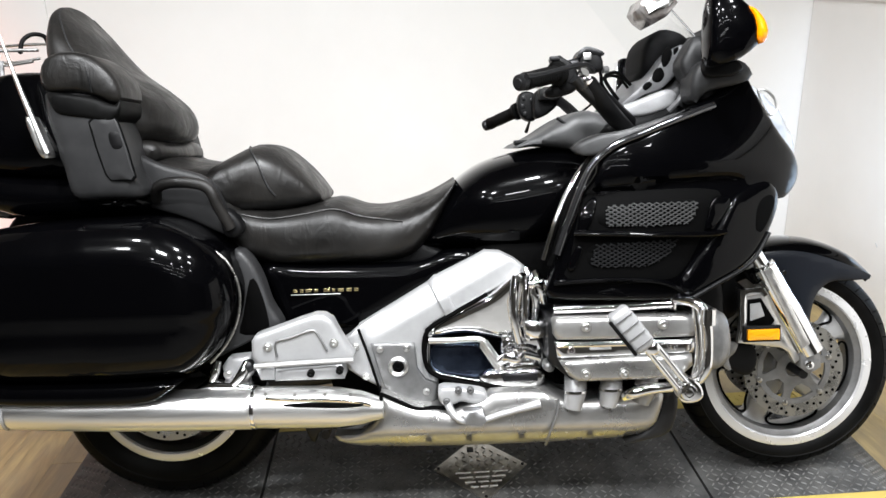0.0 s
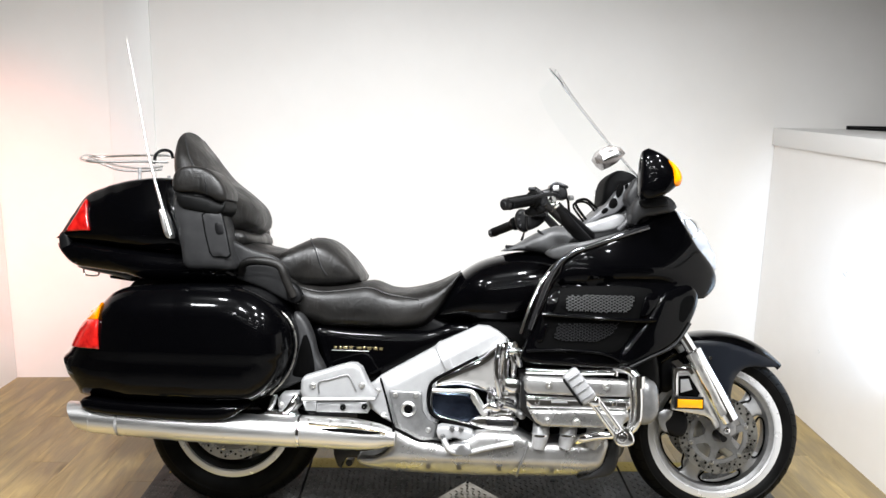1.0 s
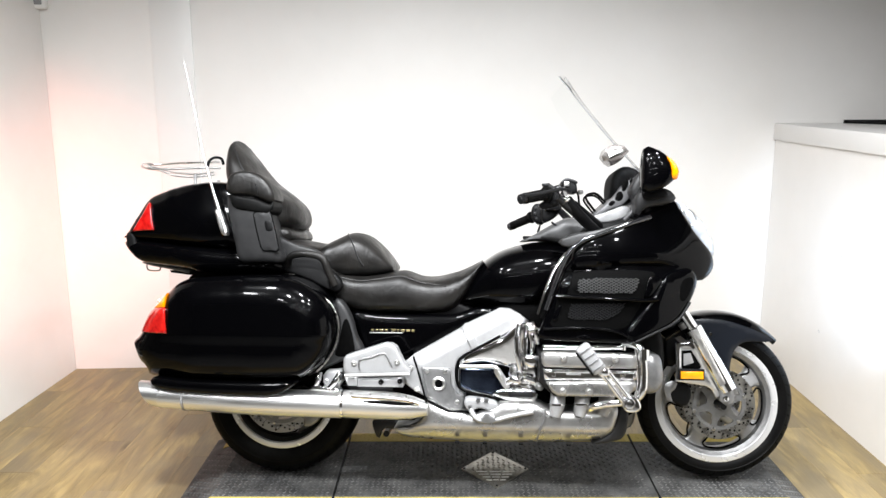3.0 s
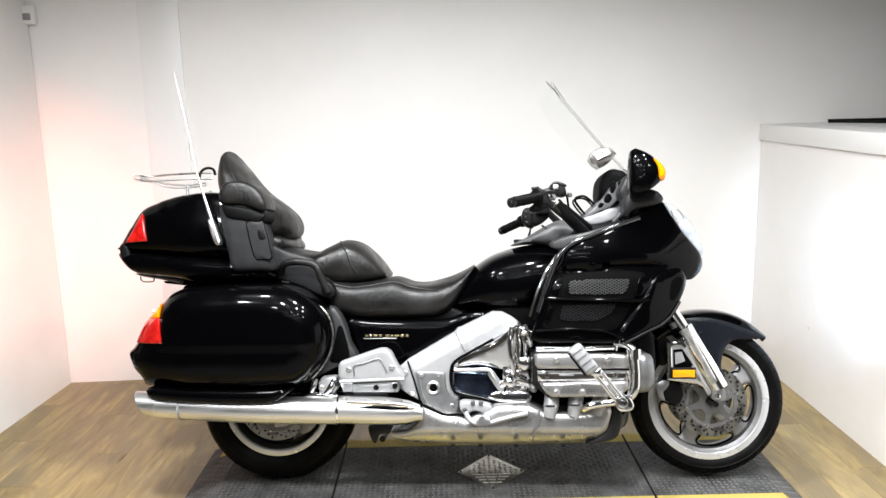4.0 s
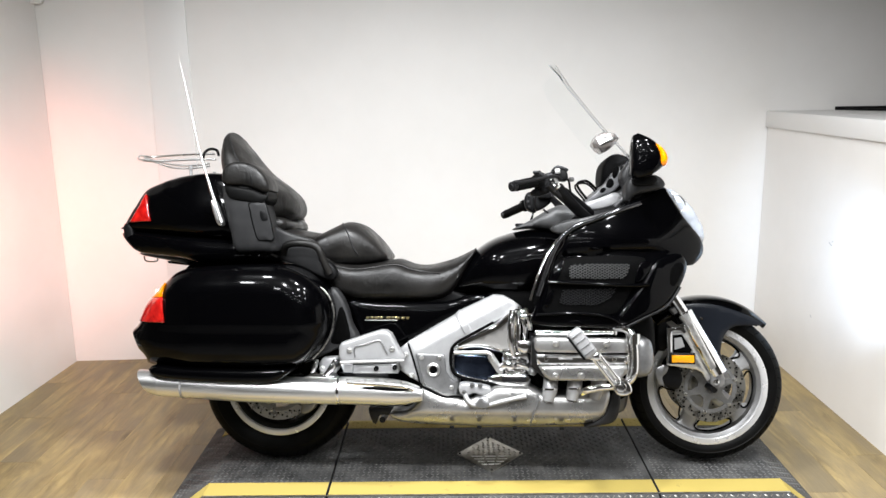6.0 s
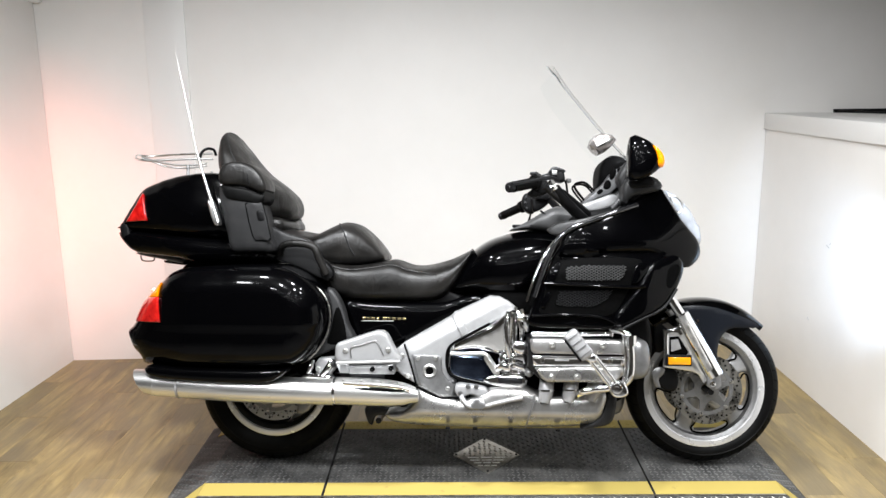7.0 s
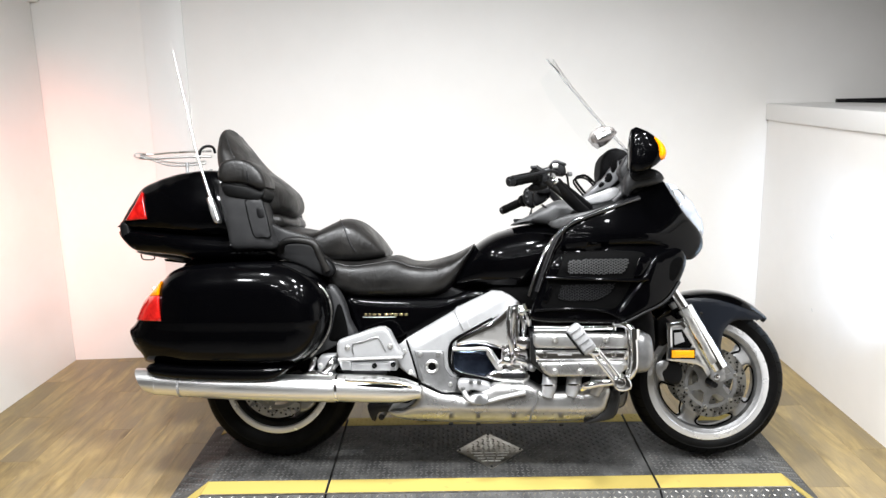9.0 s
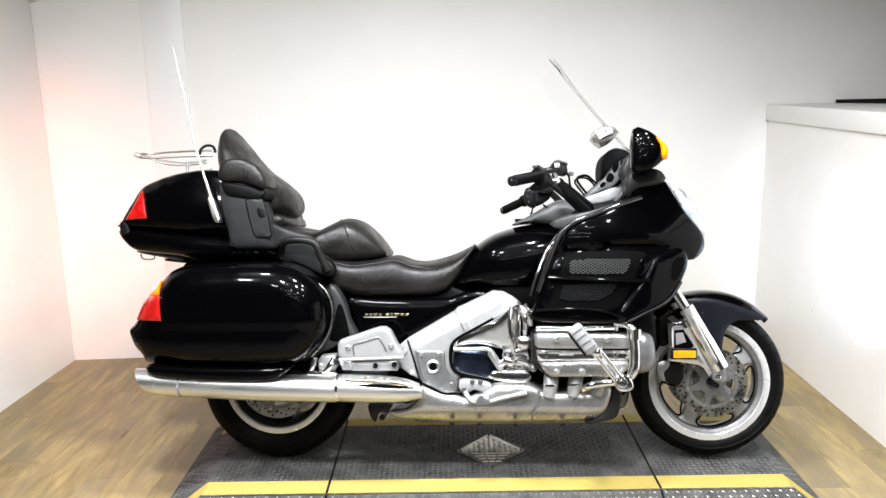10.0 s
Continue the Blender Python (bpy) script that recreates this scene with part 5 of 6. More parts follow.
for s in (0, 1):
    for a, b in zip(grid[s], grid[s][1:]):
        for i in range(24):
            bm.faces.new((a[i], a[i + 1], b[i + 1], b[i]))
a, b = grid
for i in range(24):
    bm.faces.new((a[0][i], a[0][i + 1], b[0][i + 1], b[0][i]))
    bm.faces.new((a[-1][i], a[-1][i + 1], b[-1][i + 1], b[-1][i]))
for i in range(15):
    for j in (0, 24):
        bm.faces.new((a[i][j], a[i + 1][j], b[i + 1][j], b[i][j]))
shield = part("windshield", bm, SCREEN, bike, "tall clear acrylic windshield", angle=50)
shield.visible_shadow = False
part("windshield_edge", tube([(x, -0.266 * (1 - 0.12 * v) * (1 - 0.18 * smoothstep(0.85, 1, v)), z) for v, (x, z) in zip(np.linspace(0, 1, 16), edge)], 0.0015, 6, 40), TRAY, shield)
lo, hi = -0.45, -0.355
mirror = part("mirror_housing", cushion([(1.335, 1.231), (1.35, 1.238), (1.389, 1.221), (1.42, 1.197), (1.441, 1.157), (1.437, 1.127), (1.406, 1.1), (1.368, 1.083), (1.33, 1.082), (1.325, 1.125), (1.327, 1.182)], lo, hi, 0.03), GLOSS, bike, "glossy black mirror housing with amber signal")
part("turn_signal", cushion([(1.406, 1.2), (1.429, 1.184), (1.446, 1.153), (1.44, 1.124), (1.424, 1.13), (1.419, 1.165)], lo - 0.003, hi + 0.003, 0.012), AMBER, mirror, "amber turn signal lens")
part("mirror_glass", cushion([(1.333, 1.205), (1.340, 1.208), (1.338, 1.113), (1.331, 1.115)], -0.405, -0.37, 0.002, smooth=False), MIRROR, mirror, "mirror glass")
part("mirror_stem", cushion([(1.35, 1.1), (1.419, 1.099), (1.429, 1.071), (1.353, 1.064)], -0.35, -0.29, 0.008), PLASTIC, mirror)

# the mirror on the far side
other = part("mirror_housing", cushion([(x - 0.01, z - 0.035) for x, z in [(1.339, 1.221), (1.354, 1.226), (1.388, 1.213), (1.417, 1.193), (1.436, 1.157), (1.429, 1.129), (1.402, 1.104), (1.368, 1.089), (1.334, 1.09), (1.328, 1.124), (1.331, 1.178)]], 0.355, 0.44, 0.03), GLOSS, bike, "glossy black mirror housing with amber signal")
part("mirror_glass", cushion([(x - 0.01, z - 0.035) for x, z in [(1.331, 1.214), (1.339, 1.217), (1.332, 1.109), (1.324, 1.113)]], 0.375, 0.425, 0.002, smooth=False), MIRROR, other, "mirror glass")
part("mirror_stem", cushion([(x - 0.01, z - 0.035) for x, z in [(1.35, 1.113), (1.419, 1.111), (1.429, 1.059), (1.353, 1.056)]], 0.28, 0.37, 0.008), PLASTIC, other)
# faceted block added for a silvery shape at the windshield, of unknown origin
SILVERED = material("silvered_brown_mottle", (0.5, 0.48, 0.46), 0.25, 0.6)
mottle(SILVERED, (0.16, 0.135, 0.125), (0.50, 0.475, 0.46), 28, 3)
part("windshield_shape", cushion([(1.221, 1.232), (1.23, 1.257), (1.261, 1.269), (1.295, 1.262), (1.312, 1.243), (1.286, 1.212), (1.256, 1.198), (1.236, 1.212)], -0.275, -0.125, 0.016, smooth=False), SILVERED, shield, "silvery angular shape added behind the windshield")
part("shape_facet", cushion([(1.232, 1.234), (1.262, 1.25), (1.299, 1.246), (1.286, 1.233), (1.257, 1.225), (1.24, 1.217)], -0.281, -0.119, 0.005, smooth=False), BRUSHED, shield)

# ---- handlebar ----
bar = part("handlebar", tube([(1.039, -0.4, 1.065), (1.098, -0.34, 1.021), (1.168, -0.26, 0.978), (1.206, -0.16, 0.952), (1.206, 0, 0.96), (1.166, 0.15, 0.993), (1.122, 0.28, 1.05), (1.08, 0.36, 1.061)], 0.0125, 12, 60), DARKMETAL, bike, "black handlebar with grips, switches and levers")


def hand_grip(e, n):
    e, n = Vector(e), Vector(n)
    d = (n - e).normalized()
    L = (n - e).length
    part("grip", lathe([(0.02, 0.0165), (0.022, 0.0195), (0.05, 0.018), (L * 0.6, 0.018), (L - 0.012, 0.0185), (L - 0.010, 0.026), (L, 0.027), (L + 0.004, 0.014)], e, axis=d, around=24), RUBBER, bar, "black rubber grip")
    for k in range(10):
        part("grip_ring", lathe([(-0.002, 0.0184), (0, 0.0192), (0.002, 0.0184)], e + d * (0.055 + k * (L - 0.075) / 10), axis=d, around=18), RUBBER, bar)
    part("bar_end", lathe([(-0.004, 0.0), (-0.004, 0.009), (-0.001, 0.010), (0.001, 0.017), (0.014, 0.0185), (0.020, 0.014)], e, axis=d, around=20), DARKMETAL, bar, "round bar end weight")
    return e, n, d


e, n, d = hand_grip((0.913, -0.49, 1.05), (1.01, -0.395, 1.076))
# near switch gear, brake master cylinder and its reservoir
part("switch_box", cushion([(0.995, 1.11), (1.015, 1.115), (1.025, 1.107), (1.042, 1.097), (1.055, 1.072), (1.05, 1.045), (1.029, 1.034), (1.011, 1.047), (1.029, 1.07), (1.018, 1.093), (0.998, 1.101)], -0.40, -0.34, 0.010), PLASTIC, bar, "black switch box")
part("switch_box", cushion([(1.012, 1.06), (1.044, 1.066), (1.054, 1.048), (1.041, 1.034), (0.999, 1.025), (0.981, 1.038)], -0.39, -0.34, 0.008), PLASTIC, bar)
part("switch", block((1.001, -0.4, 1.107), (0.022, 0.016, 0.010), 0.003), DARKMETAL, bar)
part("reservoir", cushion([(1.065, 1.114), (1.077, 1.124), (1.11, 1.118), (1.116, 1.085), (1.09, 1.083), (1.064, 1.096)], -0.36, -0.29, 0.008), PLASTIC, bar, "black brake fluid reservoir")
part("reservoir_lid", cushion([(1.059, 1.117), (1.069, 1.132), (1.085, 1.135), (1.113, 1.125), (1.116, 1.116), (1.077, 1.121), (1.065, 1.112)], -0.365, -0.285, 0.004), DARKMETAL, bar)
part("reservoir_window", block((1.079, -0.365, 1.114), (0.018, 0.004, 0.016), 0.002), BRUSHED, bar)
part("master_cylinder", tube([(1.038, -0.34, 1.096), (1.066, -0.34, 1.102), (1.104, -0.33, 1.094)], 0.012, 12), DARKMETAL, bar)
part("banjo", lathe([(-0.010, 0.013), (0.010, 0.012)], (1.07, -0.37, 1.079), axis=(0.3, 1, 0.4), around=12, caps=True), CHROME, bar)
part("perch", tube([(1.053, -0.37, 1.067), (1.072, -0.37, 1.059), (1.085, -0.37, 1.066)], [0.014, 0.016, 0.010], 12), CHROME, bar)
part("perch_bolt", lathe([(-0.008, 0.010), (0.008, 0.009)], (1.065, -0.38, 1.049), axis=(0.2, 1, 0.1), around=12, caps=True), CHROME, bar)
part("hose_joint", lathe([(-0.007, 0.009), (0.007, 0.008)], (1.137, -0.28, 1.092), axis=(1, 0.4, 0.1), around=12, caps=True), CAST, bar)
part("cable", tube([(1.114, -0.3, 1.1), (1.129, -0.27, 1.084), (1.136, -0.25, 1.052), (1.153, -0.22, 1.006)], 0.004, 8), RUBBER, bar)
part("lever", tube([(1.092, -0.36, 1.084), (1.058, -0.42, 1.091), (0.962, -0.5, 1.066), (0.923, -0.54, 1.058)], [0.006, 0.006, 0.005, 0.006], 10), DARKMETAL, bar, "black hand lever")
part("bar_riser", tube([(1.081, -0.36, 1.057), (1.116, -0.33, 1.018), (1.166, -0.27, 0.977), (1.209, -0.22, 0.947)], [0.020, 0.021, 0.021, 0.019], 10, smooth=False), PLASTIC, bar)
part("bar_riser", tube([(1.109, -0.3, 1.049), (1.157, -0.26, 1.013), (1.226, -0.18, 0.969)], [0.014, 0.016, 0.016], 10, smooth=False), PLASTIC, bar)
part("riser_bolt", lathe([(-0.02, 0.010), (0.004, 0.010)], (1.189, -0.24, 0.955), axis=(0.6, -0.5, -0.6), around=12, caps=True), CHROME, bar)
# far side
e, n, d = hand_grip((0.902, 0.44, 0.992), (0.998, 0.34, 1.032))
part("switch_box", cushion([(1, 1.08), (1.02, 1.089), (1.046, 1.078), (1.054, 1.036), (1.044, 1), (1.019, 1.001), (0.998, 1.02), (0.992, 1.046)], 0.28, 0.35, 0.010), PLASTIC, bar, "black switch box")
part("switch_box", cushion([(1.035, 1.068), (1.063, 1.095), (1.108, 1.087), (1.116, 1.057), (1.091, 1.027), (1.061, 1.008), (1.037, 1.008)], 0.22, 0.29, 0.010), PLASTIC, bar)
for px in ((1.011, 0.28, 1.068), (1.007, 0.28, 1.044), (1.014, 0.28, 1.021), (1.035, 0.28, 1.061)):
    part("switch", block(px, (0.010, 0.012, 0.012), 0.002), DARKMETAL, bar)
part("switch", block((1.04, 0.28, 1.026), (0.010, 0.010, 0.022), 0.003), BRUSHED, bar)
part("switch", lathe([(-0.006, 0.009), (0.006, 0.008)], (1.055, 0.22, 1.086), axis=(0.2, 1, 0.3), around=12, caps=True), BRUSHED, bar)
part("reservoir", block((1.075, 0.2, 1.071), (0.06, 0.05, 0.035), 0.008), PLASTIC, bar, "black clutch fluid reservoir")
part("lever", tube([(1.033, 0.3, 1.007), (1.03, 0.34, 0.984), (1.026, 0.36, 0.967)], [0.004, 0.004, 0.006], 8), DARKMETAL, bar, "black hand lever")
part("bar_riser", tube([(1.105, 0.22, 1.058), (1.125, 0.16, 1.028), (1.146, 0.1, 0.996)], [0.014, 0.015, 0.014], 10, smooth=False), PLASTIC, bar)
part("cable", tube([(1.116, 0.1, 1.023), (1.123, 0.05, 1.004), (1.137, 0, 1.011), (1.154, -0.05, 1.029)], 0.003, 8), RUBBER, bar)
part("cable", tube([(1.229, -0.05, 1.026), (1.181, -0.08, 1.084), (1.2, -0.06, 1.104), (1.236, -0.02, 1.102), (1.295, 0.02, 1.05)], 0.005, 8), RUBBER, bar)
part("cable", tube([(1.214, -0.05, 1.027), (1.172, -0.08, 1.078), (1.194, -0.06, 1.096), (1.233, -0.02, 1.093), (1.279, 0.02, 1.05)], 0.004, 8), RUBBER, bar)

# ---- front end ----
FX, FZ = 1.686, 0.306


def fork_leg(sgn):
    up, low, axle = Vector((1.54, -0.135, 0.647)), Vector((1.581, -0.138, 0.585)), Vector((1.7, -0.155, 0.369))
    up.y, low.y, axle.y = sgn * 0.135, sgn * 0.138, sgn * 0.155
    d = (low - up).normalized()
    leg = part("fork_leg", tube([low - d * 0.01, (low + axle) / 2, axle], [0.0345, 0.0355, 0.033], 24, smooth=False), CHROME, bike, "bright silver fork slider")
    part("fork_guard", cushion([(1.56, 0.59), (1.58, 0.597), (1.684, 0.398), (1.664, 0.386)], sgn * 0.182 - 0.008, sgn * 0.182 + 0.008, 0.004, smooth=False), BRUSHED, leg, "flat silver guard strip")
    part("fork_tube", tube([up - d * 0.22, low], 0.0215, 18, smooth=False), CHROME, leg, "chrome upper fork tube")
    part("dust_seal", lathe([(-0.012, 0.032), (0.010, 0.033)], low, axis=d, around=20, caps=True), CHROME, leg)
    part("fork_cover", cushion([(1.589, 0.583), (1.62, 0.592), (1.673, 0.505), (1.723, 0.411), (1.718, 0.376), (1.693, 0.381), (1.648, 0.471)], sgn * 0.102 - 0.008, sgn * 0.102 + 0.008, 0.006), SATIN, leg, "satin black fork cover with a painted blue sheen")
    part("axle_clamp", cushion([(1.665, 0.37), (1.69, 0.383), (1.714, 0.37), (1.718, 0.332), (1.689, 0.315), (1.666, 0.332)], sgn * 0.16 - 0.02, sgn * 0.16 + 0.02, 0.005, smooth=False), CAST, leg)
    part("axle_bolt", lathe([(0.0, 0.011), (-0.006, 0.011), (-0.007, 0.006), (-0.003, 0.003)], (1.682, -0.185, 0.342) if sgn < 0 else (FX, 0.15, FZ), around=16, caps=True), CHROME, leg)
    def near_or_far(name, outline, y, thick, r, mat, label=""):
        return part(name, cushion(outline, sgn * y - thick, sgn * y + thick, r, smooth=False), mat, leg, label)

    near_or_far("fork_shroud", [(1.508, 0.54), (1.528, 0.536), (1.569, 0.544), (1.587, 0.519), (1.621, 0.447), (1.65, 0.386), (1.671, 0.352), (1.656, 0.341), (1.638, 0.372), (1.617, 0.384), (1.507, 0.4), (1.512, 0.454)], 0.155, 0.012, 0.004, BRUSHED, "polished chrome fork shroud")
    # flat black plate in place of the shaded hollow
    near_or_far("shroud_recess", [(1.527, 0.514), (1.561, 0.517), (1.598, 0.458), (1.59, 0.446), (1.527, 0.447)], 0.168, 0.0025, 0.001, JOINT)
    near_or_far("shroud_window", [(1.532, 0.503), (1.558, 0.506), (1.57, 0.471), (1.533, 0.459)], 0.171, 0.003, 0.001, SILVER)
    near_or_far("shroud_rib", [(1.505, 0.537), (1.52, 0.536), (1.523, 0.407), (1.507, 0.408)], 0.174, 0.006, 0.004, CHROME)
    near_or_far("shroud_rib", [(1.505, 0.541), (1.563, 0.545), (1.575, 0.527), (1.567, 0.521), (1.555, 0.529), (1.506, 0.525)], 0.174, 0.005, 0.003, CHROME)
    near_or_far("shroud_clip", [(1.5, 0.561), (1.522, 0.569), (1.542, 0.553), (1.561, 0.556), (1.572, 0.544), (1.523, 0.54)], 0.16, 0.012, 0.004, CHROME)
    lens = part("side_reflector", cushion([(1.517, 0.442), (1.598, 0.442), (1.598, 0.415), (1.517, 0.415)], sgn * 0.196 - 0.007, sgn * 0.196 + 0.007, 0.003, smooth=False), YELLOWLENS, leg, "rectangular yellow side reflector")
    part("reflector_frame", cushion([(1.511, 0.449), (1.604, 0.449), (1.604, 0.408), (1.511, 0.408)], sgn * 0.186 - 0.008, sgn * 0.186 + 0.009, 0.003, smooth=False), PLASTIC, leg)
    part("hose_clip", lathe([(-0.01, 0.018), (0.012, 0.016)], (1.541, -0.13, 0.605) if sgn < 0 else (1.55, 0.13, 0.66), axis=d, around=16, caps=True), CAST, leg)
    caliper = part("brake_caliper", cushion([(1.481, 0.369), (1.515, 0.391), (1.558, 0.386), (1.574, 0.346), (1.557, 0.302), (1.51, 0.313)], sgn * 0.10 - 0.03, sgn * 0.10 + 0.03, 0.01), PLASTIC, leg, "dark brake caliper")
    part("caliper_cap", cushion([(1.472, 0.378), (1.497, 0.393), (1.52, 0.388), (1.513, 0.364), (1.496, 0.347), (1.504, 0.317), (1.488, 0.322), (1.475, 0.347)], sgn * 0.125 - 0.008, sgn * 0.125 + 0.008, 0.004), CAST, leg)
    part("brake_hose", tube([(1.60, sgn * 0.12, 0.40), (1.58, sgn * 0.14, 0.46), (1.55, sgn * 0.12, 0.56), (1.50, sgn * 0.09, 0.66)], 0.006, 8), RUBBER, leg)
    return leg


fork_leg(-1)
fork_leg(1)
part("fork_bridge", cushion([(1.491, 0.587), (1.558, 0.614), (1.57, 0.531), (1.529, 0.453), (1.49, 0.453)], -0.09, 0.09, 0.015), PLASTIC, bike, "black lower fork bridge and radiator")
part("inner_fairing", cushion([(1.139, 0.816), (1.452, 0.792), (1.451, 0.645), (1.366, 0.571), (1.262, 0.551), (1.137, 0.572)], -0.25, 0.25, 0.03), PLASTIC, bike)
part("radiator_side", cushion([(1.349, 0.57), (1.433, 0.601), (1.458, 0.517), (1.452, 0.411), (1.42, 0.364), (1.358, 0.365)], -0.20, 0.20, 0.02), PLASTIC, bike)


def wheel(name, x, z, tyre_r, tyre_w, rim_r, spokes, turn, label, metal, lip):
    w = tyre_w
    rim = part(name, lathe([(-w * 0.72, rim_r - 0.004), (-w * 0.76, rim_r + 0.008), (-w * 0.82, rim_r + 0.008), (-w * 0.80, rim_r - 0.008), (-w * 0.62, rim_r - 0.030), (-w * 0.35, rim_r - 0.036), (w * 0.35, rim_r - 0.036), (w * 0.62, rim_r - 0.030), (w * 0.80, rim_r - 0.008), (w * 0.82, rim_r + 0.008), (w * 0.76, rim_r + 0.008), (w * 0.72, rim_r - 0.004)], (x, 0, z), around=72), metal, bike, label)
    part("rim_lip", lathe([(-w * 0.845, rim_r + 0.009), (-w * 0.86, rim_r + 0.004), (-w * 0.86, rim_r - 0.012), (-w * 0.80, rim_r - 0.016)], (x, 0, z), around=72), MACHINED, rim, "polished rim lip")
    profile = [(-w * 0.70, rim_r - 0.002), (-w * 0.88, rim_r + 0.012), (-w, rim_r + (tyre_r - rim_r) * 0.45), (-w * 0.97, tyre_r - 0.035), (-w * 0.80, tyre_r - 0.016), (-w * 0.45, tyre_r - 0.004), (0, tyre_r), (w * 0.45, tyre_r - 0.004), (w * 0.80, tyre_r - 0.016), (w * 0.97, tyre_r - 0.035), (w, rim_r + (tyre_r - rim_r) * 0.45), (w * 0.88, rim_r + 0.012), (w * 0.70, rim_r - 0.002)]
    tyre = part("tyre", lathe(profile, (x, 0, z), around=80), RUBBER, rim, "black road tyre with grooved tread")
    bm = bmesh.new()
    for k in range(44):
        a = 2 * math.pi * k / 44
        for s in (-1, 1):
            run = []
            for f in (0.25, 0.5, 0.78, 0.93):
                r = tyre_r - (0.0045, 0.0075, 0.0175, 0.0335)[(0.25, 0.5, 0.78, 0.93).index(f)]
                b = a + s * 0.02 + f * 0.16
                run.append((x + r * math.cos(b), s * w * f, z + r * math.sin(b)))
            tube(run, 0.0025, 5, 8, bm=bm)
    part("tread_groove", bm, JOINT, rim, kind="stuff")
    part("sidewall_ring", lathe([(-w * 0.985, rim_r + (tyre_r - rim_r) * 0.56), (-w * 1.012, rim_r + (tyre_r - rim_r) * 0.52), (-w * 0.985, rim_r + (tyre_r - rim_r) * 0.48)], (x, 0, z), around=72), RUBBER, rim)
    for k in range(spokes):
        a = turn + 2 * math.pi * k / spokes
        e = Vector((math.cos(a), 0, math.sin(a)))
        t = Vector((-math.sin(a), 0, math.cos(a)))
        c = Vector((x, 0, z))
        loops = []
        for r, wd, sk, th in ((0.045, 0.036, 0, 0.030), (0.10, 0.034, 0.004, 0.026), (0.15, 0.035, 0.010, 0.022), (rim_r - 0.055, 0.041, 0.016, 0.020), (rim_r - 0.030, 0.060, 0.020, 0.024)):
            loop = []
            for q in range(16):
                b = 2 * math.pi * q / 16
                cs, sn = math.cos(b), math.sin(b)
                loop.append(c + e * r + t * (sk + wd * math.copysign(abs(cs) ** 0.6, cs)) + Vector((0, th * math.copysign(abs(sn) ** 0.6, sn), 0)))
            loops.append(loop)
        part("spoke", rings(bmesh.new(), loops), lip, rim)
    for k in range(spokes):
        a = turn + 2 * math.pi * (k + 0.5) / spokes
        run = [(r, d) for r, d in ((0.115, -0.22), (0.15, -0.34), (rim_r - 0.052, -0.40), (rim_r - 0.040, -0.30), (rim_r - 0.038, 0.0), (rim_r - 0.040, 0.36), (rim_r - 0.052, 0.46), (0.15, 0.36), (0.115, 0.18))]
        part("opening_edge", tube([(x + r * math.cos(a + d), -0.023, z + r * math.sin(a + d)) for r, d in run], 0.0035, 6, 60), JOINT, rim)
    part("hub", lathe([(-0.055, 0.018), (-0.055, 0.042), (-0.03, 0.055), (0.03, 0.055), (0.055, 0.042), (0.055, 0.018)], (x, 0, z), around=32, caps=True), SILVER, rim)
    return rim


def brake_disc(rim, x, z, y, r_out, r_in, carrier):
    bm = lathe([(-0.0025, r_in), (-0.0025, r_out), (0.0025, r_out), (0.0025, r_in)], (x, y, z), around=64, closed=True)
    disc = part("brake_disc", bm, STEEL, rim, "drilled steel brake disc")
    holes = bmesh.new()
    for k in range(48):
        a = 2 * math.pi * k / 48
        r = r_in + (r_out - r_in) * (0.25, 0.5, 0.75)[k % 3]
        lathe([(-0.0032, 0.0042), (-0.0030, 0.0)], (x + r * math.cos(a), y, z + r * math.sin(a)), around=8, bm=holes)
    # black spots on the uncut disc, as the shade in its drillings
    part("disc_hole", holes, JOINT, rim, kind="stuff")
    c = Vector((x, y, z))
    for k in range(6):
        a = 2 * math.pi * k / 6 + 0.3
        e, t = Vector((math.cos(a), 0, math.sin(a))), Vector((-math.sin(a), 0, math.cos(a)))
        loops = [[c + e * r + t * s + Vector((0, d, 0)) for s, d in ((-w2, -0.004), (w2, -0.004), (w2, 0.004), (-w2, 0.004))] for r, w2 in ((0.03, 0.020), (carrier * 0.75, 0.010), (r_in + 0.006, 0.014))]
        part("carrier_arm", rings(bmesh.new(), loops), CAST, rim)
        part("disc_rivet", lathe([(0, 0.008), (-0.004, 0.007), (-0.005, 0.003)], (x + r_in * math.cos(a), y - 0.004, z + r_in * math.sin(a)), around=12, caps=True), STEEL, rim)
    part("disc_carrier", lathe([(-0.005, 0.022), (-0.005, 0.048), (0.004, 0.048), (0.004, 0.022)], c, around=28, closed=True), CAST, rim)
    part("carrier_ring", lathe([(-0.0045, r_in - 0.012), (-0.0045, r_in + 0.002), (0.0035, r_in + 0.002), (0.0035, r_in - 0.012)], c, around=48, closed=True), CAST, rim)
    return disc


front = wheel("front_wheel", FX, FZ, 0.297, 0.066, 0.222, 5, radians(27), "silver five-spoke cast front wheel", CAST, SILVER)
brake_disc(front, FX, FZ, -0.090, 0.134, 0.097, 0.095)
brake_disc(front, FX, FZ, 0.078, 0.134, 0.097, 0.095)
# dark metal on the rear barrel stands for the shadow inside the wheel
rear = wheel("rear_wheel", 0.0, 0.310, 0.315, 0.099, 0.206, 5, radians(10), "cast rear wheel with its barrel darkened as shade, polished lip and wide tyre", DARKMETAL, SILVER)
brake_disc(rear, 0.0, 0.310, -0.095, 0.150, 0.112, 0.11)
part("final_drive", lathe([(-0.06, 0.04), (-0.04, 0.08), (0.06, 0.09)], (0, -0.05, 0.308), around=24, caps=True), DARKMETAL, bike)
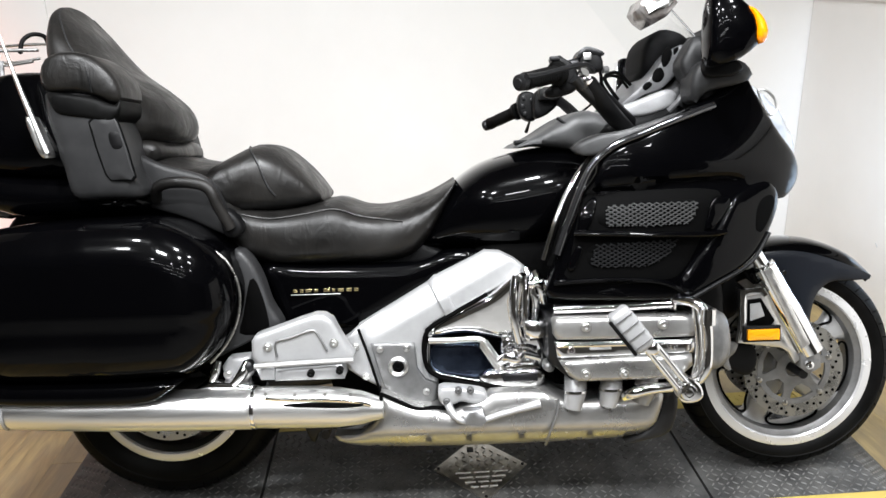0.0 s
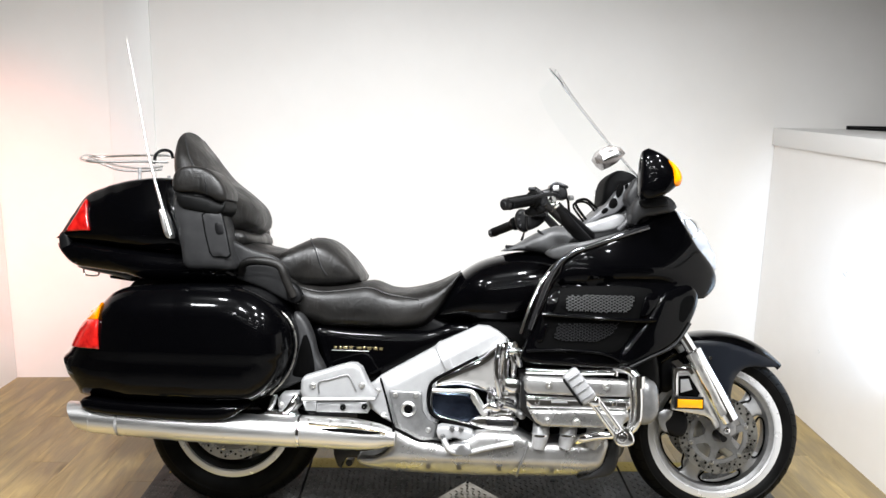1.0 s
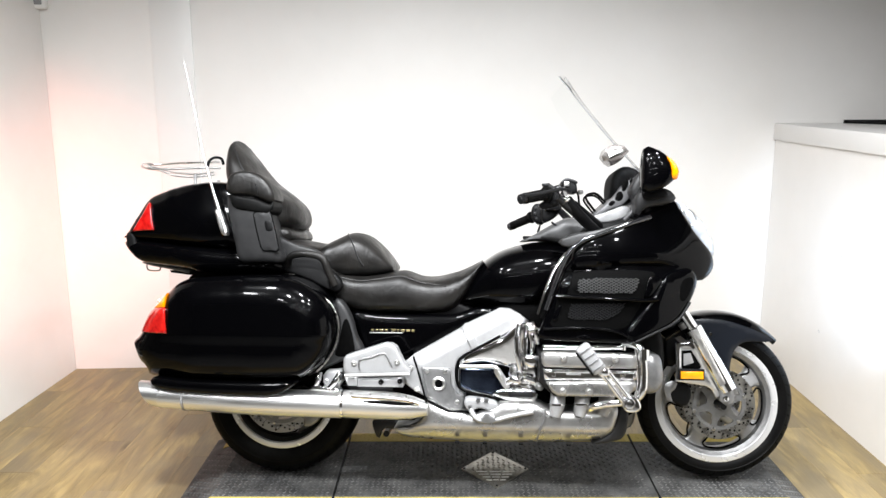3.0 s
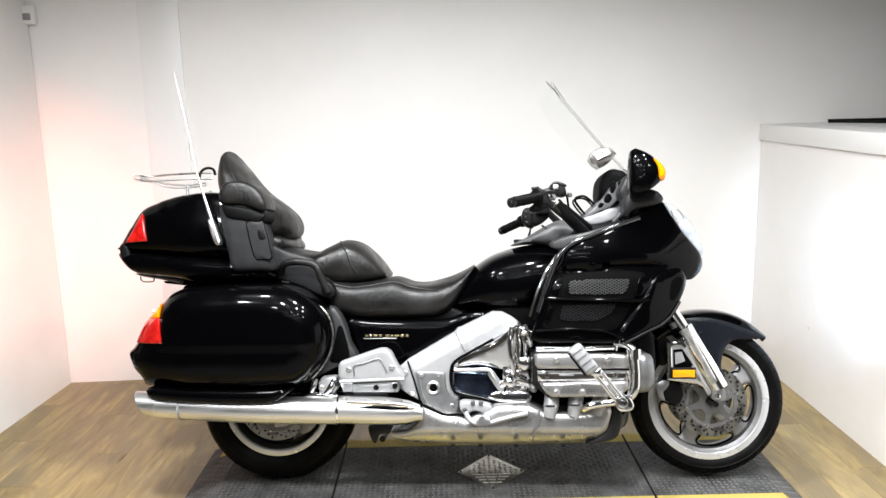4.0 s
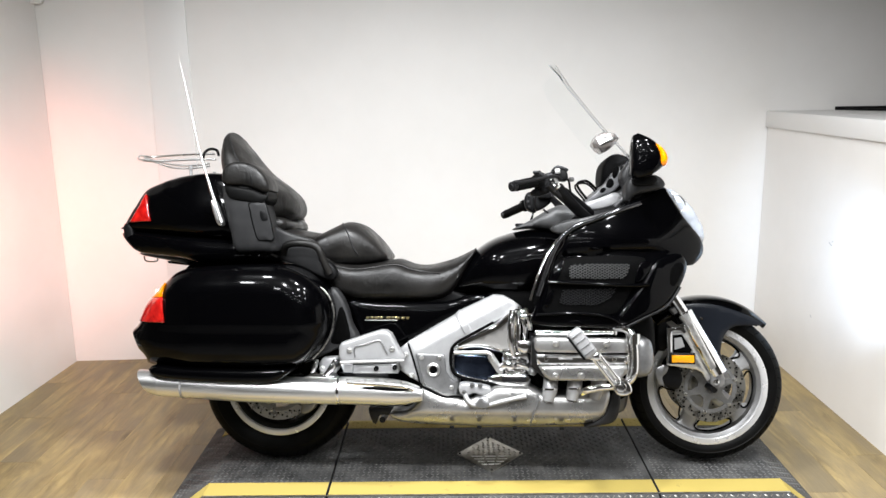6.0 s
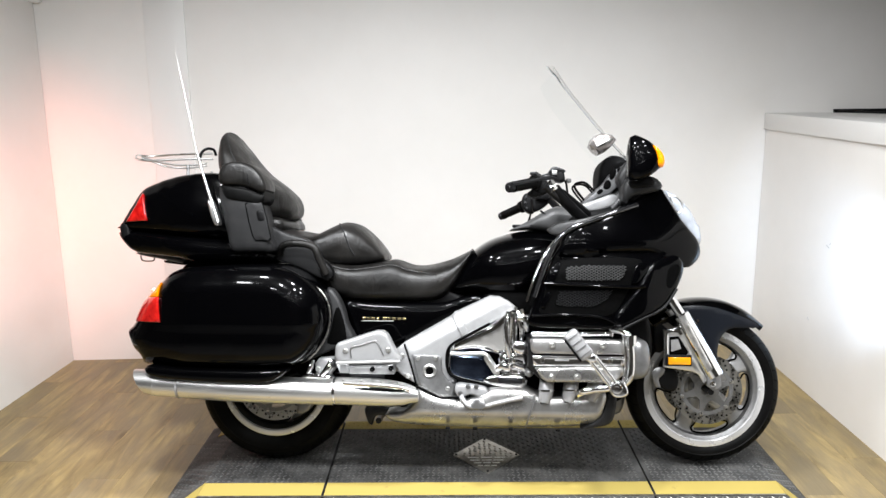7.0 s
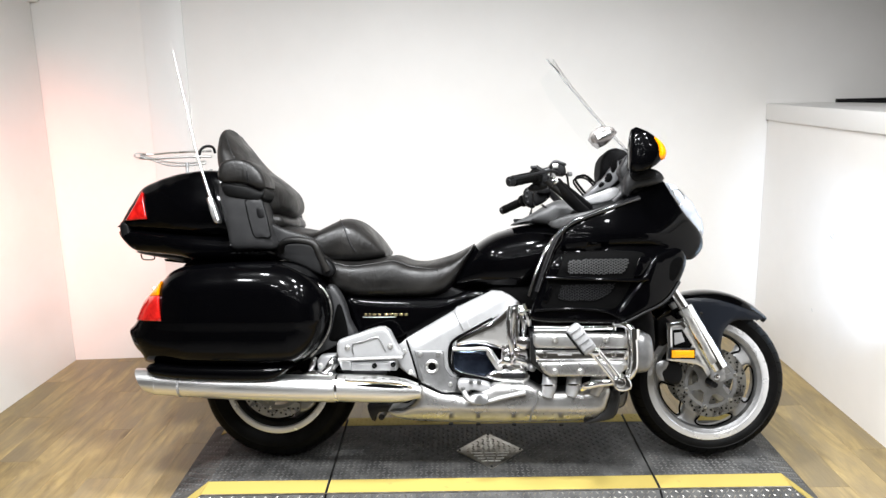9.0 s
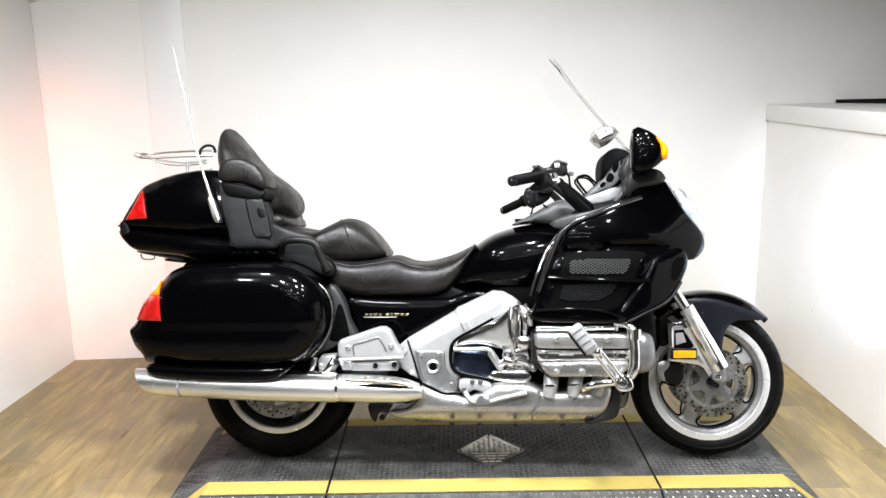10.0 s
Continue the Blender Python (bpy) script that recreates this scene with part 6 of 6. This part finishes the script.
part("swingarm", tube([(0.0, -0.13, 0.308), (0.3, -0.13, 0.33), (0.6, -0.12, 0.36)], 0.03, 12), DARKMETAL, bike)
part("axle", lathe([(-0.15, 0.012), (0.15, 0.012)], (FX, 0, FZ), around=14, caps=True), DARKMETAL, bike)
part("rear_caliper", cushion([(0.10, 0.19), (0.15, 0.21), (0.16, 0.26), (0.11, 0.25)], -0.13, -0.08, 0.01), CAST, bike)

# front fender: arched top and side skirts
bm = bmesh.new()
loops = []
for k in range(26):
    a = radians(130 - k * (130 - 45.5) / 25)
    r = 0.345 - 0.009 * smoothstep(14, 24, k)
    tip = smoothstep(19, 25, k)
    row = []
    for q in range(15):
        b = math.pi * q / 14
        y, h = 0.098 * math.cos(b) * (1 - 0.62 * tip), 0.034 * math.sin(b) ** 0.7 * (1 - 0.3 * tip) + 0.010 * tip
        row.append((FX + (r + h - 0.03) * math.cos(a), y, FZ + (r + h - 0.03) * math.sin(a)))
    inner = [(px + (FX - px) * 0.02, y * 0.95, pz + (FZ - pz) * 0.02) for px, y, pz in row[::-1]]
    loops.append(row + inner)
fender = part("front_fender", rings(bm, loops), GLOSS, bike, "glossy black front fender")
for sgn in (-1, 1):
    part("fender_skirt", cushion([(1.573, 0.612), (1.61, 0.627), (1.705, 0.623), (1.812, 0.589), (1.887, 0.552), (1.853, 0.544), (1.79, 0.544), (1.762, 0.534), (1.74, 0.51), (1.729, 0.477), (1.724, 0.434), (1.734, 0.374), (1.708, 0.421), (1.662, 0.508), (1.62, 0.582)], sgn * 0.096 - 0.006, sgn * 0.096 + 0.006, 0.004), SATIN, fender)
    part("fender_bolt", lathe([(0, 0.006), (-0.004, 0.005)], (1.649, -0.104, 0.571) if sgn < 0 else (1.64, 0.1, 0.58), around=12, caps=True), CHROME, fender)

# ---- the platform under the bike ----
deck = thing("lift_platform", pose(0, 0, 0), "low black diamond-tread platform with yellow painted borders", "platform")
X0, X1, Y0, Y1 = -0.235, 1.92, -0.43, 0.21
CUTS = [X0, 0.224, 1.443, X1]
for k in range(3):
    a, b = CUTS[k] + (0.004 if k else 0), CUTS[k + 1] - (0.004 if k < 2 else 0)
    a2, b2 = (a - 0.165 if k == 0 else a), (b + 0.13 if k == 2 else b)
    bm = bmesh.new()
    rings(bm, [[(a2, Y0 - 0.20, FLOOR), (b2, Y0 - 0.20, FLOOR), (b2, Y1 + 0.10, FLOOR), (a2, Y1 + 0.10, FLOOR)], [(a, Y0, 0), (b, Y0, 0), (b, Y1, 0), (a, Y1, 0)]])
    part("deck_section", bm, DECK, deck, "black tread-plate deck section", angle=5)
part("deck_base", block(((X0 + X1) / 2, (Y0 + Y1) / 2, FLOOR / 2 - 0.008), (X1 - X0, Y1 - Y0, -FLOOR - 0.024), 0), JOINT, deck)


def deck_z(x, y):
    """Height of the deck's skin: flat on top, sloped at its borders."""
    f = max((X0 - x) / 0.165, (x - X1) / 0.13, (Y0 - y) / 0.20, (y - Y1) / 0.10, 0)
    return FLOOR * min(f, 1)


def tread(name, lo_x, hi_x, lo_y, hi_y, mat, pitch=0.0205, size=0.0092, skip=None, parent=None):
    """Raised tread lugs, laid crosswise by turns."""
    bm = bmesh.new()
    nx, ny = int((hi_x - lo_x) / pitch), int((hi_y - lo_y) / pitch)
    for i in range(nx):
        for j in range(ny):
            x, y = lo_x + (i + 0.5) * pitch, lo_y + (j + 0.5) * pitch
            if any(abs(x - c) < 0.014 for c in CUTS[1:3]) or (skip and skip(x, y)):
                continue
            a = radians(45 if (i + j) % 2 else -45) + random.uniform(-0.05, 0.05)
            u, v = Vector((math.cos(a), math.sin(a))), Vector((-math.sin(a), math.cos(a)))
            z = deck_z(x, y)
            ring = []
            for s, t in ((-1, 0), (-0.4, -0.30), (0.4, -0.30), (1, 0), (0.4, 0.30), (-0.4, 0.30)):
                p = Vector((x, y)) + u * size * s + v * size * t
                ring.append(bm.verts.new((p.x, p.y, deck_z(p.x, p.y) - 0.0005)))
            top = [bm.verts.new((x + (u * size * 0.6 * s).x, y + (u * size * 0.6 * s).y, z + 0.0022)) for s in (-1, 1)]
            for q in range(6):
                p, n = ring[q], ring[(q + 1) % 6]
                tp = top[0] if q in (4, 5, 0) else top[1]
                bm.faces.new((p, n, tp))
            bm.faces.new((ring[1], top[1], top[0]))
            bm.faces.new((ring[4], top[0], top[1]))
    return part(name, bm, mat, parent or deck, "raised tread lugs", kind="stuff")


def in_plate(x, y):
    return abs(x - 0.84) / 0.135 + abs(y + 0.121) / 0.152 < 1.06


tread("tread", X0 - 0.15, X1 + 0.12, -0.335, 0.125, TREAD, skip=in_plate)
tread("border_tread", X0, X1, 0.132, 0.206, YELLOW)
tread("tread_border", X0 - 0.12, X1 + 0.10, -0.62, -0.432, PLATE, skip=None)
# yellow borders, with mitred ends that follow the slope
for k in range(3):
    a, b = CUTS[k] + (0.005 if k else 0), CUTS[k + 1] - (0.005 if k < 2 else 0)
    for y0, y1 in ((-0.43, -0.338), (0.13, 0.208)):
        bm = bmesh.new()
        rings(bm, [[(a, y0, z), (b, y0, z), (b, y1, z), (a, y1, z)] for z in (-0.002, 0.0012)])
        part("yellow_border", bm, YELLOW, deck, "worn yellow safety paint")
for sx, x in ((-1, X0), (1, X1)):
    for y0, y1, dy in ((-0.43, -0.338, -0.10), (0.13, 0.208, 0.03)):
        bm = bmesh.new()
        quad = [(x, y0), (x, y1), (x + sx * 0.10, y1 + dy), (x + sx * 0.10, y0 + dy)]
        if sx > 0:
            quad = quad[::-1]
        rings(bm, [[(px, py, deck_z(px, py) + h) for px, py in quad] for h in (-0.001, 0.003)])
        part("yellow_border", bm, YELLOW, deck, "worn yellow safety paint")
part("steel_edge", block(((X0 + X1) / 2, Y0 - 0.004, 0.0), (X1 - X0, 0.006, 0.004), 0.001), PLATE, deck)
# diamond plate set in the deck, with unreadable stamped lines
plate = part("diamond_plate", slab([(0.84, 0.031), (0.705, -0.121), (0.84, -0.273), (0.975, -0.121)], -0.004, 0.004, 0.001), PLATE, deck, "diamond-shaped tread steel plate with worn stamped lines")
tread("plate_tread", 0.70, 0.98, -0.27, 0.03, PLATE, 0.021, 0.009, skip=lambda x, y: abs(x - 0.84) / 0.135 + abs(y + 0.121) / 0.152 > 0.84, parent=plate).location.z = 0.004
for y, w in ((-0.150, 0.16), (-0.172, 0.14), (-0.194, 0.11), (-0.216, 0.08)):
    for q in range(3):
        part("stamped_bar", block((0.84 - w / 2 + w * (q + 0.5) / 3, y, 0.0062), (w / 3.6, 0.006, 0.0015), 0.0004), TRIM, plate)
for x, y in ((0.84, 0.018), (0.718, -0.121), (0.84, -0.26), (0.962, -0.121)):
    part("plate_screw", lathe([(0.0, 0.005), (0.0035, 0.004)], (x, y, 0.004), axis=(0, 0, 1), around=10, caps=True), DARKMETAL, plate)

# faint scuffs on the half wall
SCUFF = material("grey_scuff", (0.55, 0.55, 0.55), 0.7)
for y, z, w, h, a in ((0.62, 0.70, 0.030, 0.004, 20), (0.60, 0.715, 0.014, 0.003, -35), (0.30, 0.42, 0.022, 0.003, 60), (0.22, 0.40, 0.012, 0.003, 10), (-0.05, 0.55, 0.026, 0.003, -15), (0.75, 0.30, 0.018, 0.003, 40)):
    part("scuff", block((2.5092, y, z), (0.002, w, h), 0.0004, turn=Matrix.Rotation(radians(a), 4, "X")), SCUFF, wall_right)

# flat black frame lying on the ledge
tray = thing("flat_frame", pose(2.88, 1.43, 1.302), "thin flat black frame lying on the white ledge", "frame")
part("frame_bar", block((0.36, 0.01, 0.010), (0.74, 0.02, 0.02), 0.002, turn=Matrix.Rotation(radians(3), 4, "Z")), PLASTIC, tray)
part("frame_bar", block((0.12, -0.19, 0.007), (0.46, 0.016, 0.012), 0.002, turn=Matrix.Rotation(radians(-58), 4, "Z")), PLASTIC, tray)
# dark framed board hanging low on the side wall
OLDWOOD = material("dark_brown_wood", (0.03, 0.022, 0.016), 0.5)
mottle(OLDWOOD, (0.006, 0.005, 0.0045), (0.055, 0.040, 0.028), 9, 8, stretch=(1, 3, 0.5))
relief(OLDWOOD, 60, 0.3, 0.002)
board = thing("framed_board", pose(-1.528, 0.418, 0.004, 0, 0, -2), "black board with white bars in a dark brown wooden frame", "board")
part("board_panel", block((0.006, -0.235, 0.47), (0.010, 0.40, 0.88), 0.001), PLASTIC, board)
for y in (-0.045, -0.425):
    part("frame_stile", block((0.009, y, 0.47), (0.018, 0.09, 0.94), 0.003), OLDWOOD, board)
for z in (0.042, 0.898):
    part("frame_rail", block((0.0085, -0.235, z), (0.016, 0.288, 0.084), 0.003), OLDWOOD, board)
for q in range(4):
    part("white_bar", block((0.0112, -0.235, 0.112 + 0.026 * q), (0.002, 0.26, 0.011), 0.0004), TRIM, board)
# small sensor box high on the back wall
box = thing("wall_sensor", pose(-1.485, back_y(-1.485) - 0.003, 1.965, 0, 0, 3), "small white plastic sensor box high on the wall", "sensor")
part("sensor_body", block((0, -0.02, 0), (0.075, 0.045, 0.10), 0.012, segments=3), TRIM, box)
part("sensor_lens", block((0, -0.043, -0.012), (0.04, 0.008, 0.035), 0.004), TRAY, box)

# ---- floor planks ----
bm = block((0, 0, 0), (0.1498, 1.1992, 0.006), 0.0007, segments=1)
me = bpy.data.meshes.new("plank")
bm.to_mesh(me)
bm.free()
me.materials.append(WOOD)
near_floor = set()
for i in range(28):
    for j in range(3):
        near_floor.add((i, j))
        p = new("plank", me)
        p.parent = floor
        p.matrix_world = pose(-1.62 + i * 0.150, 1.35 - 0.6 - j * 1.2 + ((i * 5) % 8) * 0.15, FLOOR - 0.003)
# the rest of the floor, out of the bay
verts, faces = [], []
for i in range(-11, 51):
    for j in range(-1, 7):
        cx, cy = -1.62 + i * 0.150, 1.35 - 0.6 - j * 1.2 + ((i * 5) % 8) * 0.15
        y0, y1 = max(cy - 0.599, -5.48), min(cy + 0.599, 1.7)
        if (i, j) in near_floor or cx < -3.2 or cx > 5.95 or y1 - y0 < 0.01:
            continue
        k = len(verts)
        verts += [(cx - 0.0746, y0, FLOOR), (cx + 0.0746, y0, FLOOR), (cx + 0.0746, y1, FLOOR), (cx - 0.0746, y1, FLOOR)]
        verts += [(a, b, FLOOR - 0.006) for a, b, c in verts[k:k + 4]]
        faces += [(k, k + 1, k + 2, k + 3)] + [(k + a, k + 4 + a, k + 4 + (a + 1) % 4, k + (a + 1) % 4) for a in range(4)]
rest = bpy.data.meshes.new("far_planks")
rest.from_pydata(verts, [], faces)
rest.materials.append(WOOD)
ob = new("far_planks", rest)
ob.parent = floor
tagged(ob, kind="stuff")
